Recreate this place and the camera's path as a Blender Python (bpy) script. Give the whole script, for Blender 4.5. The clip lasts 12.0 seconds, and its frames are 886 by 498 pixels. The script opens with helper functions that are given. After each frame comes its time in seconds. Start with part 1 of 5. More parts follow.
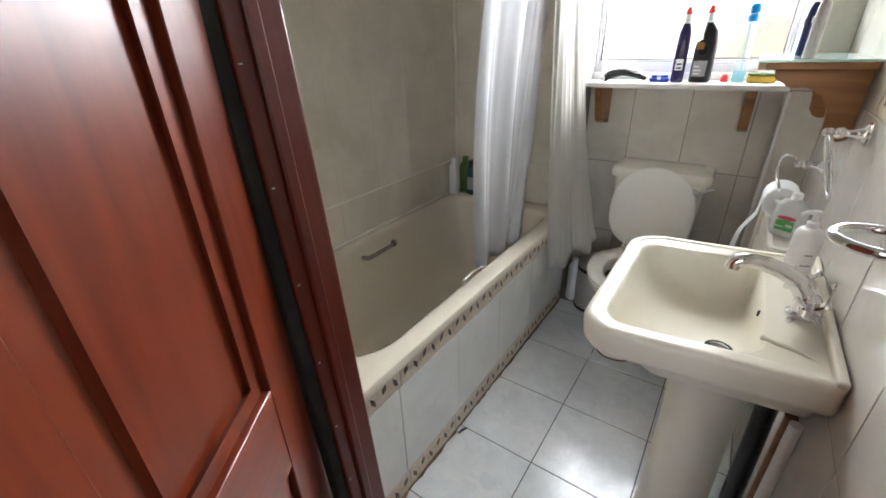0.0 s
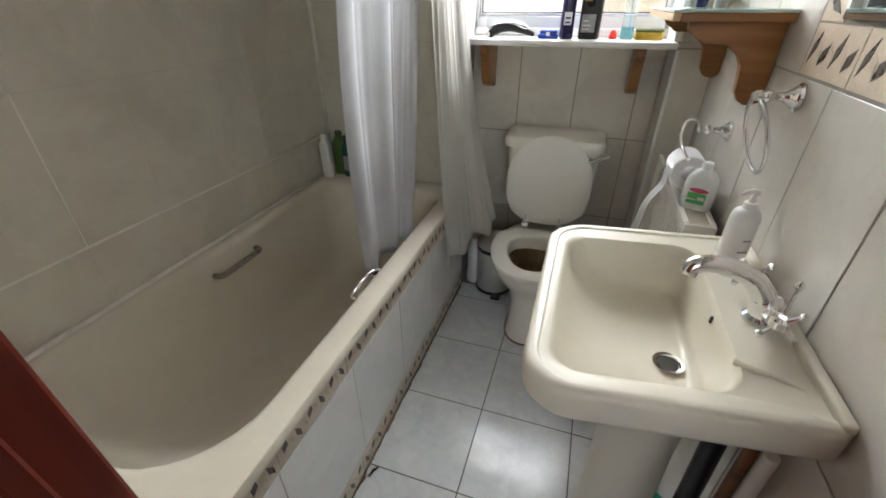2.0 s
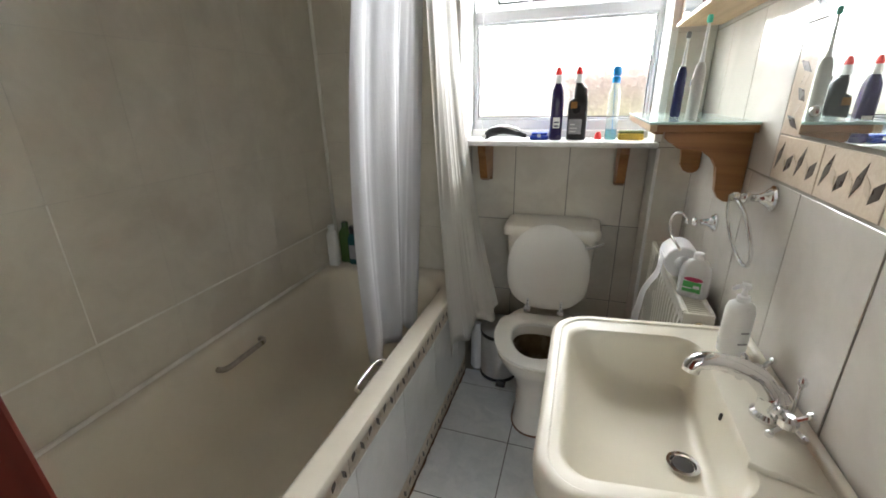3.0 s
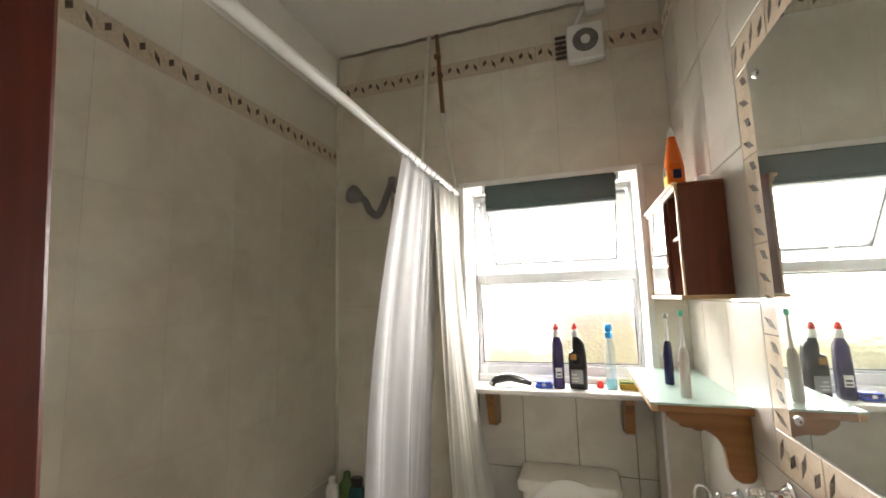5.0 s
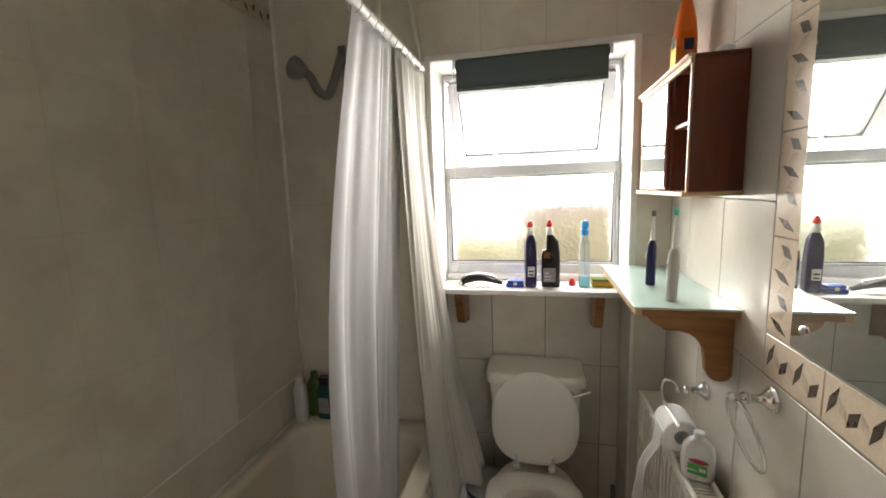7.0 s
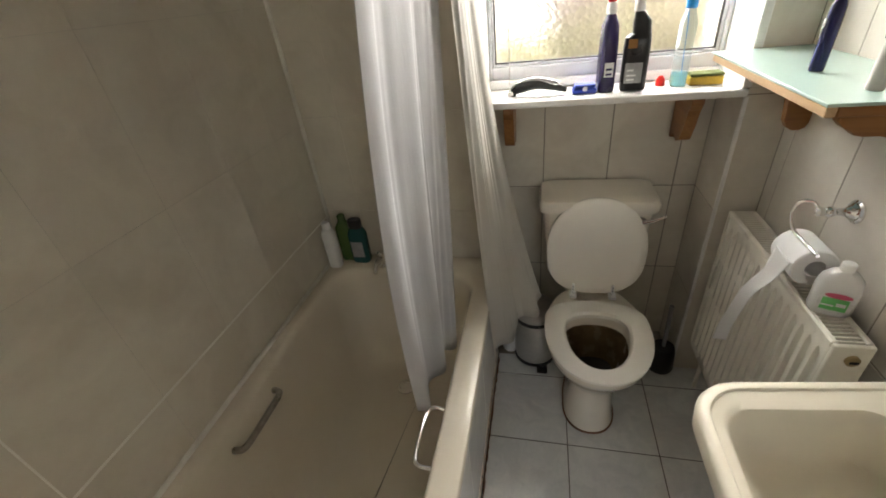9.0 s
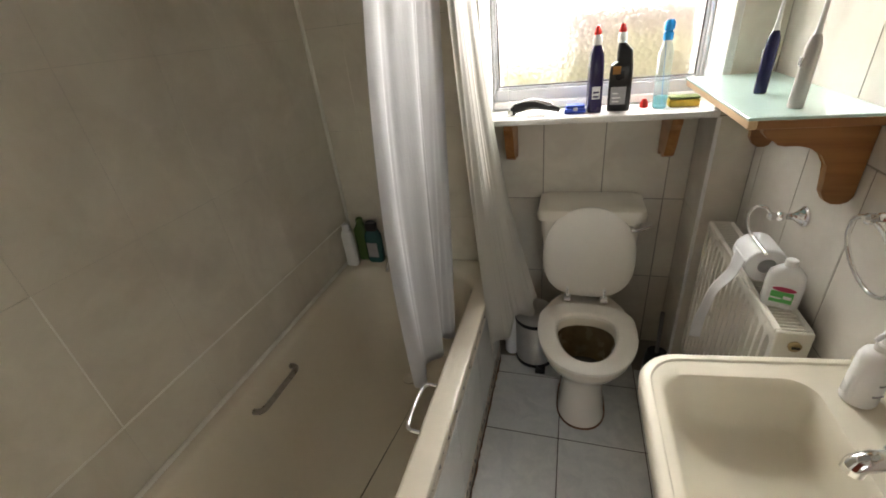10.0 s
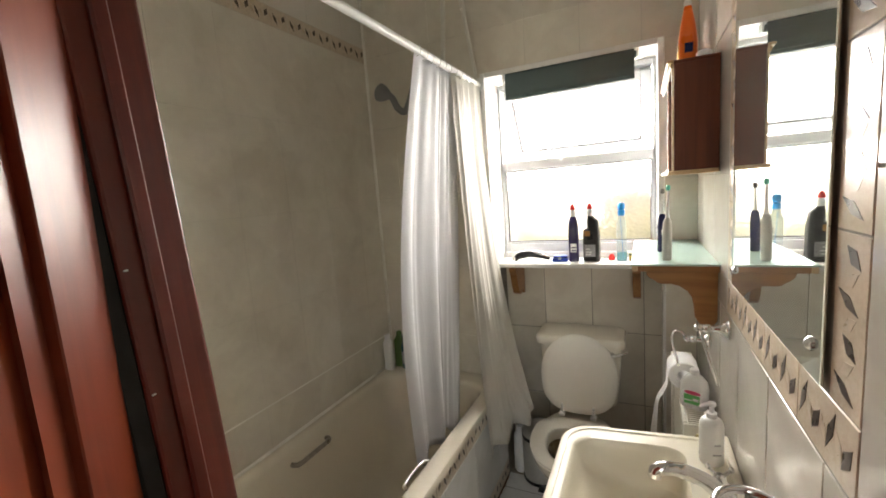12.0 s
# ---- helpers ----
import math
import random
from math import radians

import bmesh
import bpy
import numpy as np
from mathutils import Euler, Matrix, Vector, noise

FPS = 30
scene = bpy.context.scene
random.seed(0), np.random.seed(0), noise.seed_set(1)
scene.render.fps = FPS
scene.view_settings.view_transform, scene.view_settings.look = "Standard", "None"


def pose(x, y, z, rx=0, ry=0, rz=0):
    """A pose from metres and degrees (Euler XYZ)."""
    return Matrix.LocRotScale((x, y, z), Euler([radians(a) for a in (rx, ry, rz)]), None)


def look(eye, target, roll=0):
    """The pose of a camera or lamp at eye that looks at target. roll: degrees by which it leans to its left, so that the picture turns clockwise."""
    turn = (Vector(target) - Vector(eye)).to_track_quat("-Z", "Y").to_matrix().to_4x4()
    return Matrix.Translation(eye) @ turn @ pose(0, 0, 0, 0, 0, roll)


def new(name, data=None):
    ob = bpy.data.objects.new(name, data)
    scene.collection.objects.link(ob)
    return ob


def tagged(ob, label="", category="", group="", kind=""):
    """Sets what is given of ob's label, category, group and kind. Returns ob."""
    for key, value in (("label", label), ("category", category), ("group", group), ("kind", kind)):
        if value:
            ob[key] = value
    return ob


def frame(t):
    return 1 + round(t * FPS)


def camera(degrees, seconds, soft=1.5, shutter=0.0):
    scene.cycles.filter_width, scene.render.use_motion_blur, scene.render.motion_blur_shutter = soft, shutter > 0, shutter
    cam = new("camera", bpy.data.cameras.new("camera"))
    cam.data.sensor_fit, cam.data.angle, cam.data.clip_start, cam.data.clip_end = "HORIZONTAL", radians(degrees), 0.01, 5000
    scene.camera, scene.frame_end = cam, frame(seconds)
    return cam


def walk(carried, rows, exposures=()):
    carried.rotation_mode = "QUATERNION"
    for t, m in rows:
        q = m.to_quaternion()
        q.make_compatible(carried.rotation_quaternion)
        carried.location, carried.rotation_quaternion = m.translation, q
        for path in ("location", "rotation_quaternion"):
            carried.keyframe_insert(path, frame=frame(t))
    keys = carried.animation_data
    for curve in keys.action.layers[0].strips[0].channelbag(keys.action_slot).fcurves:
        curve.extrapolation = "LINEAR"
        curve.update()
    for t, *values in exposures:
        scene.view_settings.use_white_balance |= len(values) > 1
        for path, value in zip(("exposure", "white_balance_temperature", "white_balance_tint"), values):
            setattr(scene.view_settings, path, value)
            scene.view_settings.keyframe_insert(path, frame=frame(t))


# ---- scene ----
cam = camera(94.2, 12.0, soft=1.75)
PATH = [
    (0, (0.039, 0.081, 1.293), (-1.012, 1.538, 0.412), -2.0),
    (0.5, (-0.031, 0.187, 1.282), (-0.771, 1.744, 0.268), -2.3),
    (1, (-0.074, 0.271, 1.265), (-0.705, 1.789, 0.126), -1.8),
    (1.5, (-0.095, 0.348, 1.242), (-0.636, 1.899, 0.102), -0.5),
    (2, (-0.108, 0.356, 1.254), (-0.657, 1.98, 0.224), -0.3),
    (2.5, (-0.111, 0.348, 1.275), (-0.681, 2.048, 0.389), -0.6),
    (2.7, (-0.108, 0.346, 1.283), (-0.693, 2.08, 0.476), -0.8),
    (4.3, (-0.134, 0.305, 1.444), (-0.755, 2.199, 1.283), -2.3),
    (4.5, (-0.128, 0.3, 1.455), (-0.756, 2.199, 1.414), -1.9),
    (5, (-0.123, 0.261, 1.518), (-0.733, 2.151, 1.759), -1.5),
    (5.5, (-0.112, 0.244, 1.566), (-0.676, 2.117, 1.982), -1.2),
    (6, (-0.114, 0.244, 1.582), (-0.633, 2.136, 1.971), -0.7),
    (6.5, (-0.13, 0.301, 1.571), (-0.617, 2.239, 1.658), -1.0),
    (7, (-0.19, 0.435, 1.536), (-0.642, 2.362, 1.251), -2.0),
    (7.5, (-0.258, 0.623, 1.527), (-0.663, 2.489, 0.933), -4.5),
    (7.7, (-0.305, 0.682, 1.513), (-0.657, 2.512, 0.788), -5.9),
    (9.3, (-0.412, 0.693, 1.459), (-0.908, 2.312, 0.385), -7.6),
    (9.5, (-0.372, 0.651, 1.461), (-0.899, 2.274, 0.417), -7.9),
    (10, (-0.292, 0.534, 1.463), (-0.864, 2.192, 0.502), -6.8),
    (10.5, (-0.195, 0.426, 1.458), (-0.818, 2.134, 0.626), -6.7),
    (11, (-0.111, 0.295, 1.474), (-0.796, 2.057, 0.82), -6.1),
    (11.5, (-0.025, 0.207, 1.478), (-0.777, 2.0, 1.01), -4.5),
    (12, (0.07, 0.114, 1.494), (-0.802, 1.894, 1.23), -4.3),
]
EXPOSURES = [(0.0, 4.05, 6250, 10.0), (0.5, 4.1, 6300, 10.0), (1.5, 3.88, 6350, 9.5), (2.5, 3.65, 6350, 9.0), (4.5, 3.72, 7000, 10.5), (5.5, 3.80, 7250, 11.0),
             (6.5, 3.50, 7250, 11.0), (7.5, 3.22, 7200, 10.0), (9.5, 3.60, 7150, 10.5), (10.5, 3.55, 7050, 10.5), (11.5, 3.65, 7200, 10.5), (12.0, 3.80, 7250, 11.0)]
walk(cam, [(t, look(eye, target, roll)) for t, eye, target, roll in PATH], EXPOSURES)

# ---- world and daylight ----
world = bpy.data.worlds.new("sky")
world.use_nodes = True
scene.world = world
wn = world.node_tree.nodes
sky = wn.new("ShaderNodeTexSky")
sky.sky_type, sky.sun_disc = "NISHITA", False
sky.sun_elevation, sky.sun_rotation = radians(41), radians(86.5)
sky.dust_density, sky.air_density = 3.0, 1.0
wn["Background"].inputs["Strength"].default_value = 0.05
world.node_tree.links.new(sky.outputs[0], wn["Background"].inputs["Color"])
sun = new("sun", bpy.data.lights.new("sun", "SUN"))
sun.data.energy, sun.data.angle, sun.data.color = 2.0, radians(10), (1.0, 0.97, 0.92)
sun.matrix_world = look((7.5, 0.45, 6.6), (0, 0, 0))
# the sky's light at the open top light of the window
daylight = new("window_daylight", bpy.data.lights.new("window_daylight", "AREA"))
daylight.data.shape, daylight.data.size, daylight.data.size_y = "RECTANGLE", 1.60, 0.86
daylight.data.energy, daylight.data.color = 9.5, (0.98, 0.99, 1.0)
daylight.matrix_world = look((-0.25, 2.66, 1.90), (-0.25, 0.0, 1.90))

# added fill lamp for the near end, set in an unseen hall opening
hall_fill = new("hall_daylight", bpy.data.lights.new("hall_daylight", "AREA"))
hall_fill.data.shape, hall_fill.data.size, hall_fill.data.size_y = "RECTANGLE", 1.0, 1.3
hall_fill.data.energy, hall_fill.data.color = 0.9, (1.0, 0.97, 0.90)
hall_fill.matrix_world = look((0.55, -1.60, 1.55), (0.55, 0.0, 1.55))


# ---- materials ----
def mat(name, color, rough=0.5, metal=0.0, var=0.08, scale=6.0, fine=60.0, bump=0.02, trans=0.0, ior=1.45, coat=0.0,
        alpha=1.0, rand=0.0, sss=0.0):
    """A surface with two scales of tone variation, fine relief and uneven gloss."""
    m = bpy.data.materials.new(name)
    m.use_nodes = True
    nt = m.node_tree
    n, l = nt.nodes, nt.links
    b = n["Principled BSDF"]
    b.inputs["Metallic"].default_value = metal
    b.inputs["IOR"].default_value = ior
    b.inputs["Transmission Weight"].default_value = trans
    b.inputs["Coat Weight"].default_value = coat
    b.inputs["Alpha"].default_value = alpha
    b.inputs["Subsurface Weight"].default_value = sss
    co = n.new("ShaderNodeTexCoord")
    big, small = n.new("ShaderNodeTexNoise"), n.new("ShaderNodeTexNoise")
    for t, sc, d in ((big, scale, 5), (small, fine, 3)):
        t.inputs["Scale"].default_value, t.inputs["Detail"].default_value = sc, d
        l.new(co.outputs["Object"], t.inputs["Vector"])
    add = n.new("ShaderNodeMath")
    add.operation = "MULTIPLY_ADD"
    add.inputs[1].default_value = 0.35
    l.new(small.outputs[0], add.inputs[0])
    l.new(big.outputs[0], add.inputs[2])
    src = add.outputs[0]
    if rand:
        info = n.new("ShaderNodeObjectInfo")
        r2 = n.new("ShaderNodeMath")
        r2.operation = "MULTIPLY_ADD"
        r2.inputs[1].default_value = rand
        l.new(info.outputs["Random"], r2.inputs[0])
        l.new(src, r2.inputs[2])
        src = r2.outputs[0]
    ramp = n.new("ShaderNodeMapRange")
    ramp.inputs[1].default_value, ramp.inputs[2].default_value = 0.35, 1.0 + rand
    ramp.inputs[3].default_value, ramp.inputs[4].default_value = 1 - var, 1 + var
    l.new(src, ramp.inputs[0])
    mul = n.new("ShaderNodeVectorMath")
    mul.operation = "SCALE"
    mul.inputs[0].default_value = color
    l.new(ramp.outputs[0], mul.inputs["Scale"])
    l.new(mul.outputs[0], b.inputs["Base Color"])
    rr = n.new("ShaderNodeMapRange")
    rr.inputs[1].default_value, rr.inputs[2].default_value = 0.3, 0.75
    rr.inputs[3].default_value, rr.inputs[4].default_value = rough * 0.8, min(1, rough * 1.25)
    l.new(big.outputs[0], rr.inputs[0])
    l.new(rr.outputs[0], b.inputs["Roughness"])
    if bump:
        bp = n.new("ShaderNodeBump")
        bp.inputs["Strength"].default_value, bp.inputs["Distance"].default_value = bump * 10, 0.001
        l.new(small.outputs[0], bp.inputs["Height"])
        l.new(bp.outputs[0], b.inputs["Normal"])
    return m


def marble(name, c1, c2, rough, scale=4.0, wav=0.0, glaze=0.0):
    """Glazed ceramic with soft cloudy marbling, a slight tone shift from tile to tile and a gently wavy glaze."""
    m = bpy.data.materials.new(name)
    m.use_nodes = True
    n, l = m.node_tree.nodes, m.node_tree.links
    b = n["Principled BSDF"]
    geo, info = n.new("ShaderNodeNewGeometry"), n.new("ShaderNodeObjectInfo")
    warp = n.new("ShaderNodeTexNoise")
    warp.inputs["Scale"].default_value, warp.inputs["Detail"].default_value = scale * 0.7, 4
    l.new(geo.outputs["Position"], warp.inputs["Vector"])
    off = n.new("ShaderNodeVectorMath")
    off.operation = "MULTIPLY_ADD"
    off.inputs[1].default_value = (0.6, 0.6, 0.6)
    l.new(warp.outputs["Color"], off.inputs[0])
    l.new(geo.outputs["Position"], off.inputs[2])
    cloud = n.new("ShaderNodeTexNoise")
    cloud.inputs["Scale"].default_value, cloud.inputs["Detail"].default_value = scale, 8
    cloud.inputs["Roughness"].default_value = 0.6
    l.new(off.outputs[0], cloud.inputs["Vector"])
    s = n.new("ShaderNodeMath")
    s.operation = "MULTIPLY_ADD"
    s.inputs[1].default_value = 0.06
    l.new(info.outputs["Random"], s.inputs[0])
    l.new(cloud.outputs[0], s.inputs[2])
    ramp = n.new("ShaderNodeValToRGB")
    ramp.color_ramp.elements[0].position, ramp.color_ramp.elements[0].color = 0.38, (*c1, 1)
    ramp.color_ramp.elements[1].position, ramp.color_ramp.elements[1].color = 0.78, (*c2, 1)
    l.new(s.outputs[0], ramp.inputs[0])
    l.new(ramp.outputs[0], b.inputs["Base Color"])
    b.inputs["Roughness"].default_value = rough
    b.inputs["Coat Weight"].default_value = glaze
    b.inputs["Coat Roughness"].default_value = 0.04
    wave = n.new("ShaderNodeTexNoise")
    wave.inputs["Scale"].default_value, wave.inputs["Detail"].default_value = 7.0, 2
    l.new(geo.outputs["Position"], wave.inputs["Vector"])
    bp = n.new("ShaderNodeBump")
    bp.inputs["Strength"].default_value, bp.inputs["Distance"].default_value = 0.5, 0.0025 + wav
    l.new(wave.outputs[0], bp.inputs["Height"])
    l.new(bp.outputs[0], b.inputs["Normal"])
    return m


def wood(name, dark, light, rough=0.35, scale=3.0, coat=0.0, axis=2):
    """Grain that runs along one axis, with pores and a slightly uneven finish."""
    m = bpy.data.materials.new(name)
    m.use_nodes = True
    n, l = m.node_tree.nodes, m.node_tree.links
    b = n["Principled BSDF"]
    co = n.new("ShaderNodeTexCoord")
    mp = n.new("ShaderNodeMapping")
    sc = [12.0, 12.0, 12.0]
    sc[axis] = 0.8
    mp.inputs["Scale"].default_value = sc
    l.new(co.outputs["Object"], mp.inputs["Vector"])
    grain = n.new("ShaderNodeTexNoise")
    grain.inputs["Scale"].default_value, grain.inputs["Detail"].default_value = scale, 7
    grain.inputs["Distortion"].default_value = 0.8
    l.new(mp.outputs[0], grain.inputs["Vector"])
    ramp = n.new("ShaderNodeValToRGB")
    ramp.color_ramp.elements[0].position, ramp.color_ramp.elements[0].color = 0.3, (*dark, 1)
    ramp.color_ramp.elements[1].position, ramp.color_ramp.elements[1].color = 0.7, (*light, 1)
    l.new(grain.outputs[0], ramp.inputs[0])
    l.new(ramp.outputs[0], b.inputs["Base Color"])
    b.inputs["Roughness"].default_value = rough
    b.inputs["Coat Weight"].default_value = coat
    b.inputs["Coat Roughness"].default_value = 0.2
    bp = n.new("ShaderNodeBump")
    bp.inputs["Strength"].default_value, bp.inputs["Distance"].default_value = 0.2, 0.001
    l.new(grain.outputs[0], bp.inputs["Height"])
    l.new(bp.outputs[0], b.inputs["Normal"])
    return m


M_TILE = marble("wall_tile_beige", (0.62, 0.575, 0.49), (0.77, 0.73, 0.64), 0.42, wav=-0.0014, glaze=0.4)
M_TILE_TOP = marble("wall_tile_pale", (0.68, 0.65, 0.58), (0.76, 0.73, 0.66), 0.16)
M_TILE_R = marble("wall_tile_cream", (0.60, 0.565, 0.50), (0.72, 0.68, 0.61), 0.10)
M_BORDER = marble("border_tile_sand", (0.50, 0.42, 0.32), (0.68, 0.58, 0.46), 0.28, 22.0)
M_BORDER_R = marble("border_tile_peach", (0.69, 0.57, 0.44), (0.78, 0.68, 0.55), 0.14, 22.0)
M_INLAY = mat("inlay_brown", (0.085, 0.062, 0.048), 0.3, var=0.35, scale=40)
M_LEAF = mat("inlay_leaf", (0.52, 0.42, 0.31), 0.3, var=0.15, scale=40)
M_FLOOR = marble("floor_tile_white", (0.66, 0.68, 0.68), (0.82, 0.83, 0.82), 0.12, 9.0)
M_PANEL = marble("panel_tile_white", (0.70, 0.70, 0.67), (0.80, 0.79, 0.76), 0.18, 6.0)
M_GROUT = mat("grout_grey", (0.30, 0.275, 0.23), 0.9, var=0.25, scale=9, fine=200, bump=0.05)
M_GROUT_W = mat("grout_white", (0.82, 0.80, 0.74), 0.85, var=0.15, scale=9, fine=200, bump=0.05)
M_GROUT_T = mat("grout_beige", (0.56, 0.53, 0.465), 0.85, var=0.15, scale=9, fine=200, bump=0.05)
M_GROUT_D = mat("grout_dark", (0.13, 0.12, 0.11), 0.9, var=0.3, scale=9, fine=200, bump=0.05)
M_PAINT = mat("ceiling_paint", (0.86, 0.85, 0.82), 0.7, var=0.05, scale=2.5, fine=90, bump=0.03)
M_WALLPAINT = mat("hall_paint", (0.66, 0.62, 0.54), 0.8, var=0.06, scale=2.5, fine=90, bump=0.03)
M_CARPET = mat("hall_carpet", (0.14, 0.09, 0.06), 0.95, var=0.25, scale=30, fine=300, bump=0.1)
M_UPVC = mat("white_upvc", (0.66, 0.67, 0.69), 0.28, var=0.03, scale=5, bump=0.004)
M_GLOSSW = mat("white_gloss_paint", (0.78, 0.77, 0.75), 0.3, var=0.05, scale=8, bump=0.01)
M_CREAM = mat("cream_acrylic", (0.72, 0.66, 0.55), 0.16, var=0.04, scale=3, fine=40, bump=0.003, coat=0.2)
M_BASIN = mat("cream_vitreous_china", (0.74, 0.69, 0.565), 0.40, var=0.04, scale=3, fine=40, bump=0.002, coat=0.08)
M_TOILET = mat("ivory_vitreous_china", (0.82, 0.77, 0.67), 0.09, var=0.04, scale=4, fine=40, bump=0.002, coat=0.3)
M_SEAT = mat("white_plastic_seat", (0.87, 0.84, 0.77), 0.22, var=0.03, scale=4, bump=0.003)
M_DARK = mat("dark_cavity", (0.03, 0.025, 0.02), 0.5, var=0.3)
M_CHROME = mat("chrome", (0.78, 0.78, 0.78), 0.09, 1.0, var=0.05, scale=20, bump=0.0)
M_STEEL = mat("worn_chrome", (0.60, 0.58, 0.55), 0.25, 1.0, var=0.12, scale=25, bump=0.005)
# darker metal for the grab handle on the wall side
M_CHROME_DARK = mat("dark_chrome", (0.34, 0.31, 0.27), 0.3, 1.0, var=0.25, scale=30, bump=0.01)
M_RADIATOR = mat("radiator_enamel", (0.80, 0.77, 0.68), 0.3, var=0.05, scale=5, bump=0.006)
M_BOWL_BROWN = mat("bowl_inside_brown", (0.17, 0.125, 0.068), 0.25, var=0.3, scale=18, bump=0.01)
M_GRILLE = mat("grille_shadow", (0.10, 0.09, 0.08), 0.7, var=0.3)
M_DOOR = wood("mahogany_varnish", (0.082, 0.0085, 0.004), (0.140, 0.016, 0.007), 0.38, 3.0, 0.05)
M_DOOR_H = wood("mahogany_varnish_rail", (0.082, 0.0085, 0.004), (0.140, 0.016, 0.007), 0.38, 3.0, 0.05, 0)
# the same mahogany for the leaf, coloured lighter for the light on its face
M_LEAFW_LIT = wood("mahogany_leaf_lit", (0.145, 0.020, 0.007), (0.235, 0.042, 0.014), 0.33, 2.0, 0.2)
M_LEAFW_LIT_H = wood("mahogany_leaf_lit_rail", (0.145, 0.020, 0.007), (0.235, 0.042, 0.014), 0.33, 2.0, 0.2, 0)
# pine colour darkened to include the shade under shelf and sill
M_PINE_SHADED = wood("shaded_waxed_pine", (0.22, 0.090, 0.025), (0.37, 0.170, 0.052), 0.4, 3.0, 0.1, 0)
M_CAB = wood("stained_cabinet_wood", (0.105, 0.024, 0.009), (0.19, 0.046, 0.015), 0.5, 3.0, 0.0)
M_CABEDGE = wood("pale_pine_edge", (0.50, 0.32, 0.17), (0.66, 0.46, 0.27), 0.45, 3.0, 0.0, 1)
M_GAP_STRIP = mat("black_gap_strip", (0.012, 0.011, 0.010), 0.85, var=0.4, scale=30)
M_SHADE = mat("blind_fabric", (0.10, 0.135, 0.135), 0.9, var=0.08, scale=12, fine=260, bump=0.06)
M_PIPEW = mat("white_painted_pipe", (0.70, 0.68, 0.62), 0.4, var=0.08, scale=12)
M_RUST = mat("brown_copper_pipe", (0.20, 0.10, 0.05), 0.5, 0.3, var=0.4, scale=30)
M_GREYPL = mat("grey_plastic", (0.20, 0.20, 0.20), 0.35, var=0.1)
M_BLACK = mat("black_plastic", (0.015, 0.015, 0.016), 0.3, var=0.15)
M_RED = mat("red_plastic", (0.75, 0.04, 0.035), 0.3, var=0.06)
M_WHITEPL = mat("white_plastic", (0.80, 0.80, 0.79), 0.3, var=0.04)
M_NAVY = mat("navy_plastic", (0.012, 0.014, 0.075), 0.25, var=0.1)
M_PURPLE = mat("purple_plastic", (0.022, 0.014, 0.075), 0.25, var=0.1)
M_BLUE = mat("blue_plastic", (0.02, 0.06, 0.42), 0.35, var=0.06)
M_CYAN = mat("cyan_plastic", (0.01, 0.30, 0.72), 0.3, var=0.05)
M_AQUA = mat("aqua_liquid", (0.25, 0.75, 0.85), 0.05, trans=0.75, ior=1.33, bump=0)
M_CLEAR = mat("clear_plastic", (0.86, 0.93, 0.95), 0.08, trans=0.85, ior=1.2, bump=0)
M_ORANGE = mat("orange_plastic", (0.85, 0.16, 0.02), 0.3, var=0.08)
M_YELLOW = mat("yellow_print", (0.80, 0.55, 0.05), 0.4, var=0.08)
M_GREEN = mat("green_print", (0.10, 0.45, 0.12), 0.4, var=0.1)
M_TEAL = mat("teal_gel_bottle", (0.04, 0.14, 0.14), 0.15, trans=0.3, bump=0)
M_GREENB = mat("green_bottle", (0.11, 0.19, 0.06), 0.25, trans=0.2, bump=0)
M_LABEL = mat("grey_label", (0.30, 0.30, 0.31), 0.5, var=0.15, scale=40)
M_LABELW = mat("white_label", (0.72, 0.72, 0.72), 0.5, var=0.1, scale=60)
M_PINKL = mat("crimson_print", (0.50, 0.05, 0.12), 0.4, var=0.1)
M_SPONGE = mat("yellow_sponge", (0.55, 0.38, 0.06), 0.95, var=0.2, scale=40, fine=400, bump=0.2)
M_SCOUR = mat("green_scourer", (0.10, 0.12, 0.03), 0.95, var=0.3, scale=60, fine=500, bump=0.2)
M_PAPER = mat("toilet_paper", (0.82, 0.82, 0.82), 0.9, var=0.03, scale=20, fine=200, bump=0.04)
M_SOAP = mat("green_soap", (0.08, 0.50, 0.30), 0.35, var=0.1, sss=0.1)
M_SILVER = mat("silver_trim", (0.62, 0.63, 0.65), 0.25, 0.8, var=0.06)
M_BIN = mat("bin_grey_metal", (0.52, 0.51, 0.48), 0.4, 0.5, var=0.15, scale=14)
M_MINT = mat("mint_bristle", (0.10, 0.62, 0.45), 0.5, var=0.1)
M_BRICK = mat("brick_far", (0.48, 0.37, 0.33), 0.9, var=0.25, scale=5, fine=30)
M_HEDGE = mat("hedge_leaf", (0.20, 0.195, 0.10), 0.7, var=0.45, scale=9, fine=40)
M_BOUNCE_GROUND = mat("pale_bounce_ground", (0.52, 0.50, 0.46), 0.9, var=0.2, scale=3, fine=60)
M_MIRROR = mat("mirror_silver", (0.76, 0.80, 0.77), 0.014, 0.9, var=0.05, scale=12, bump=0.0)


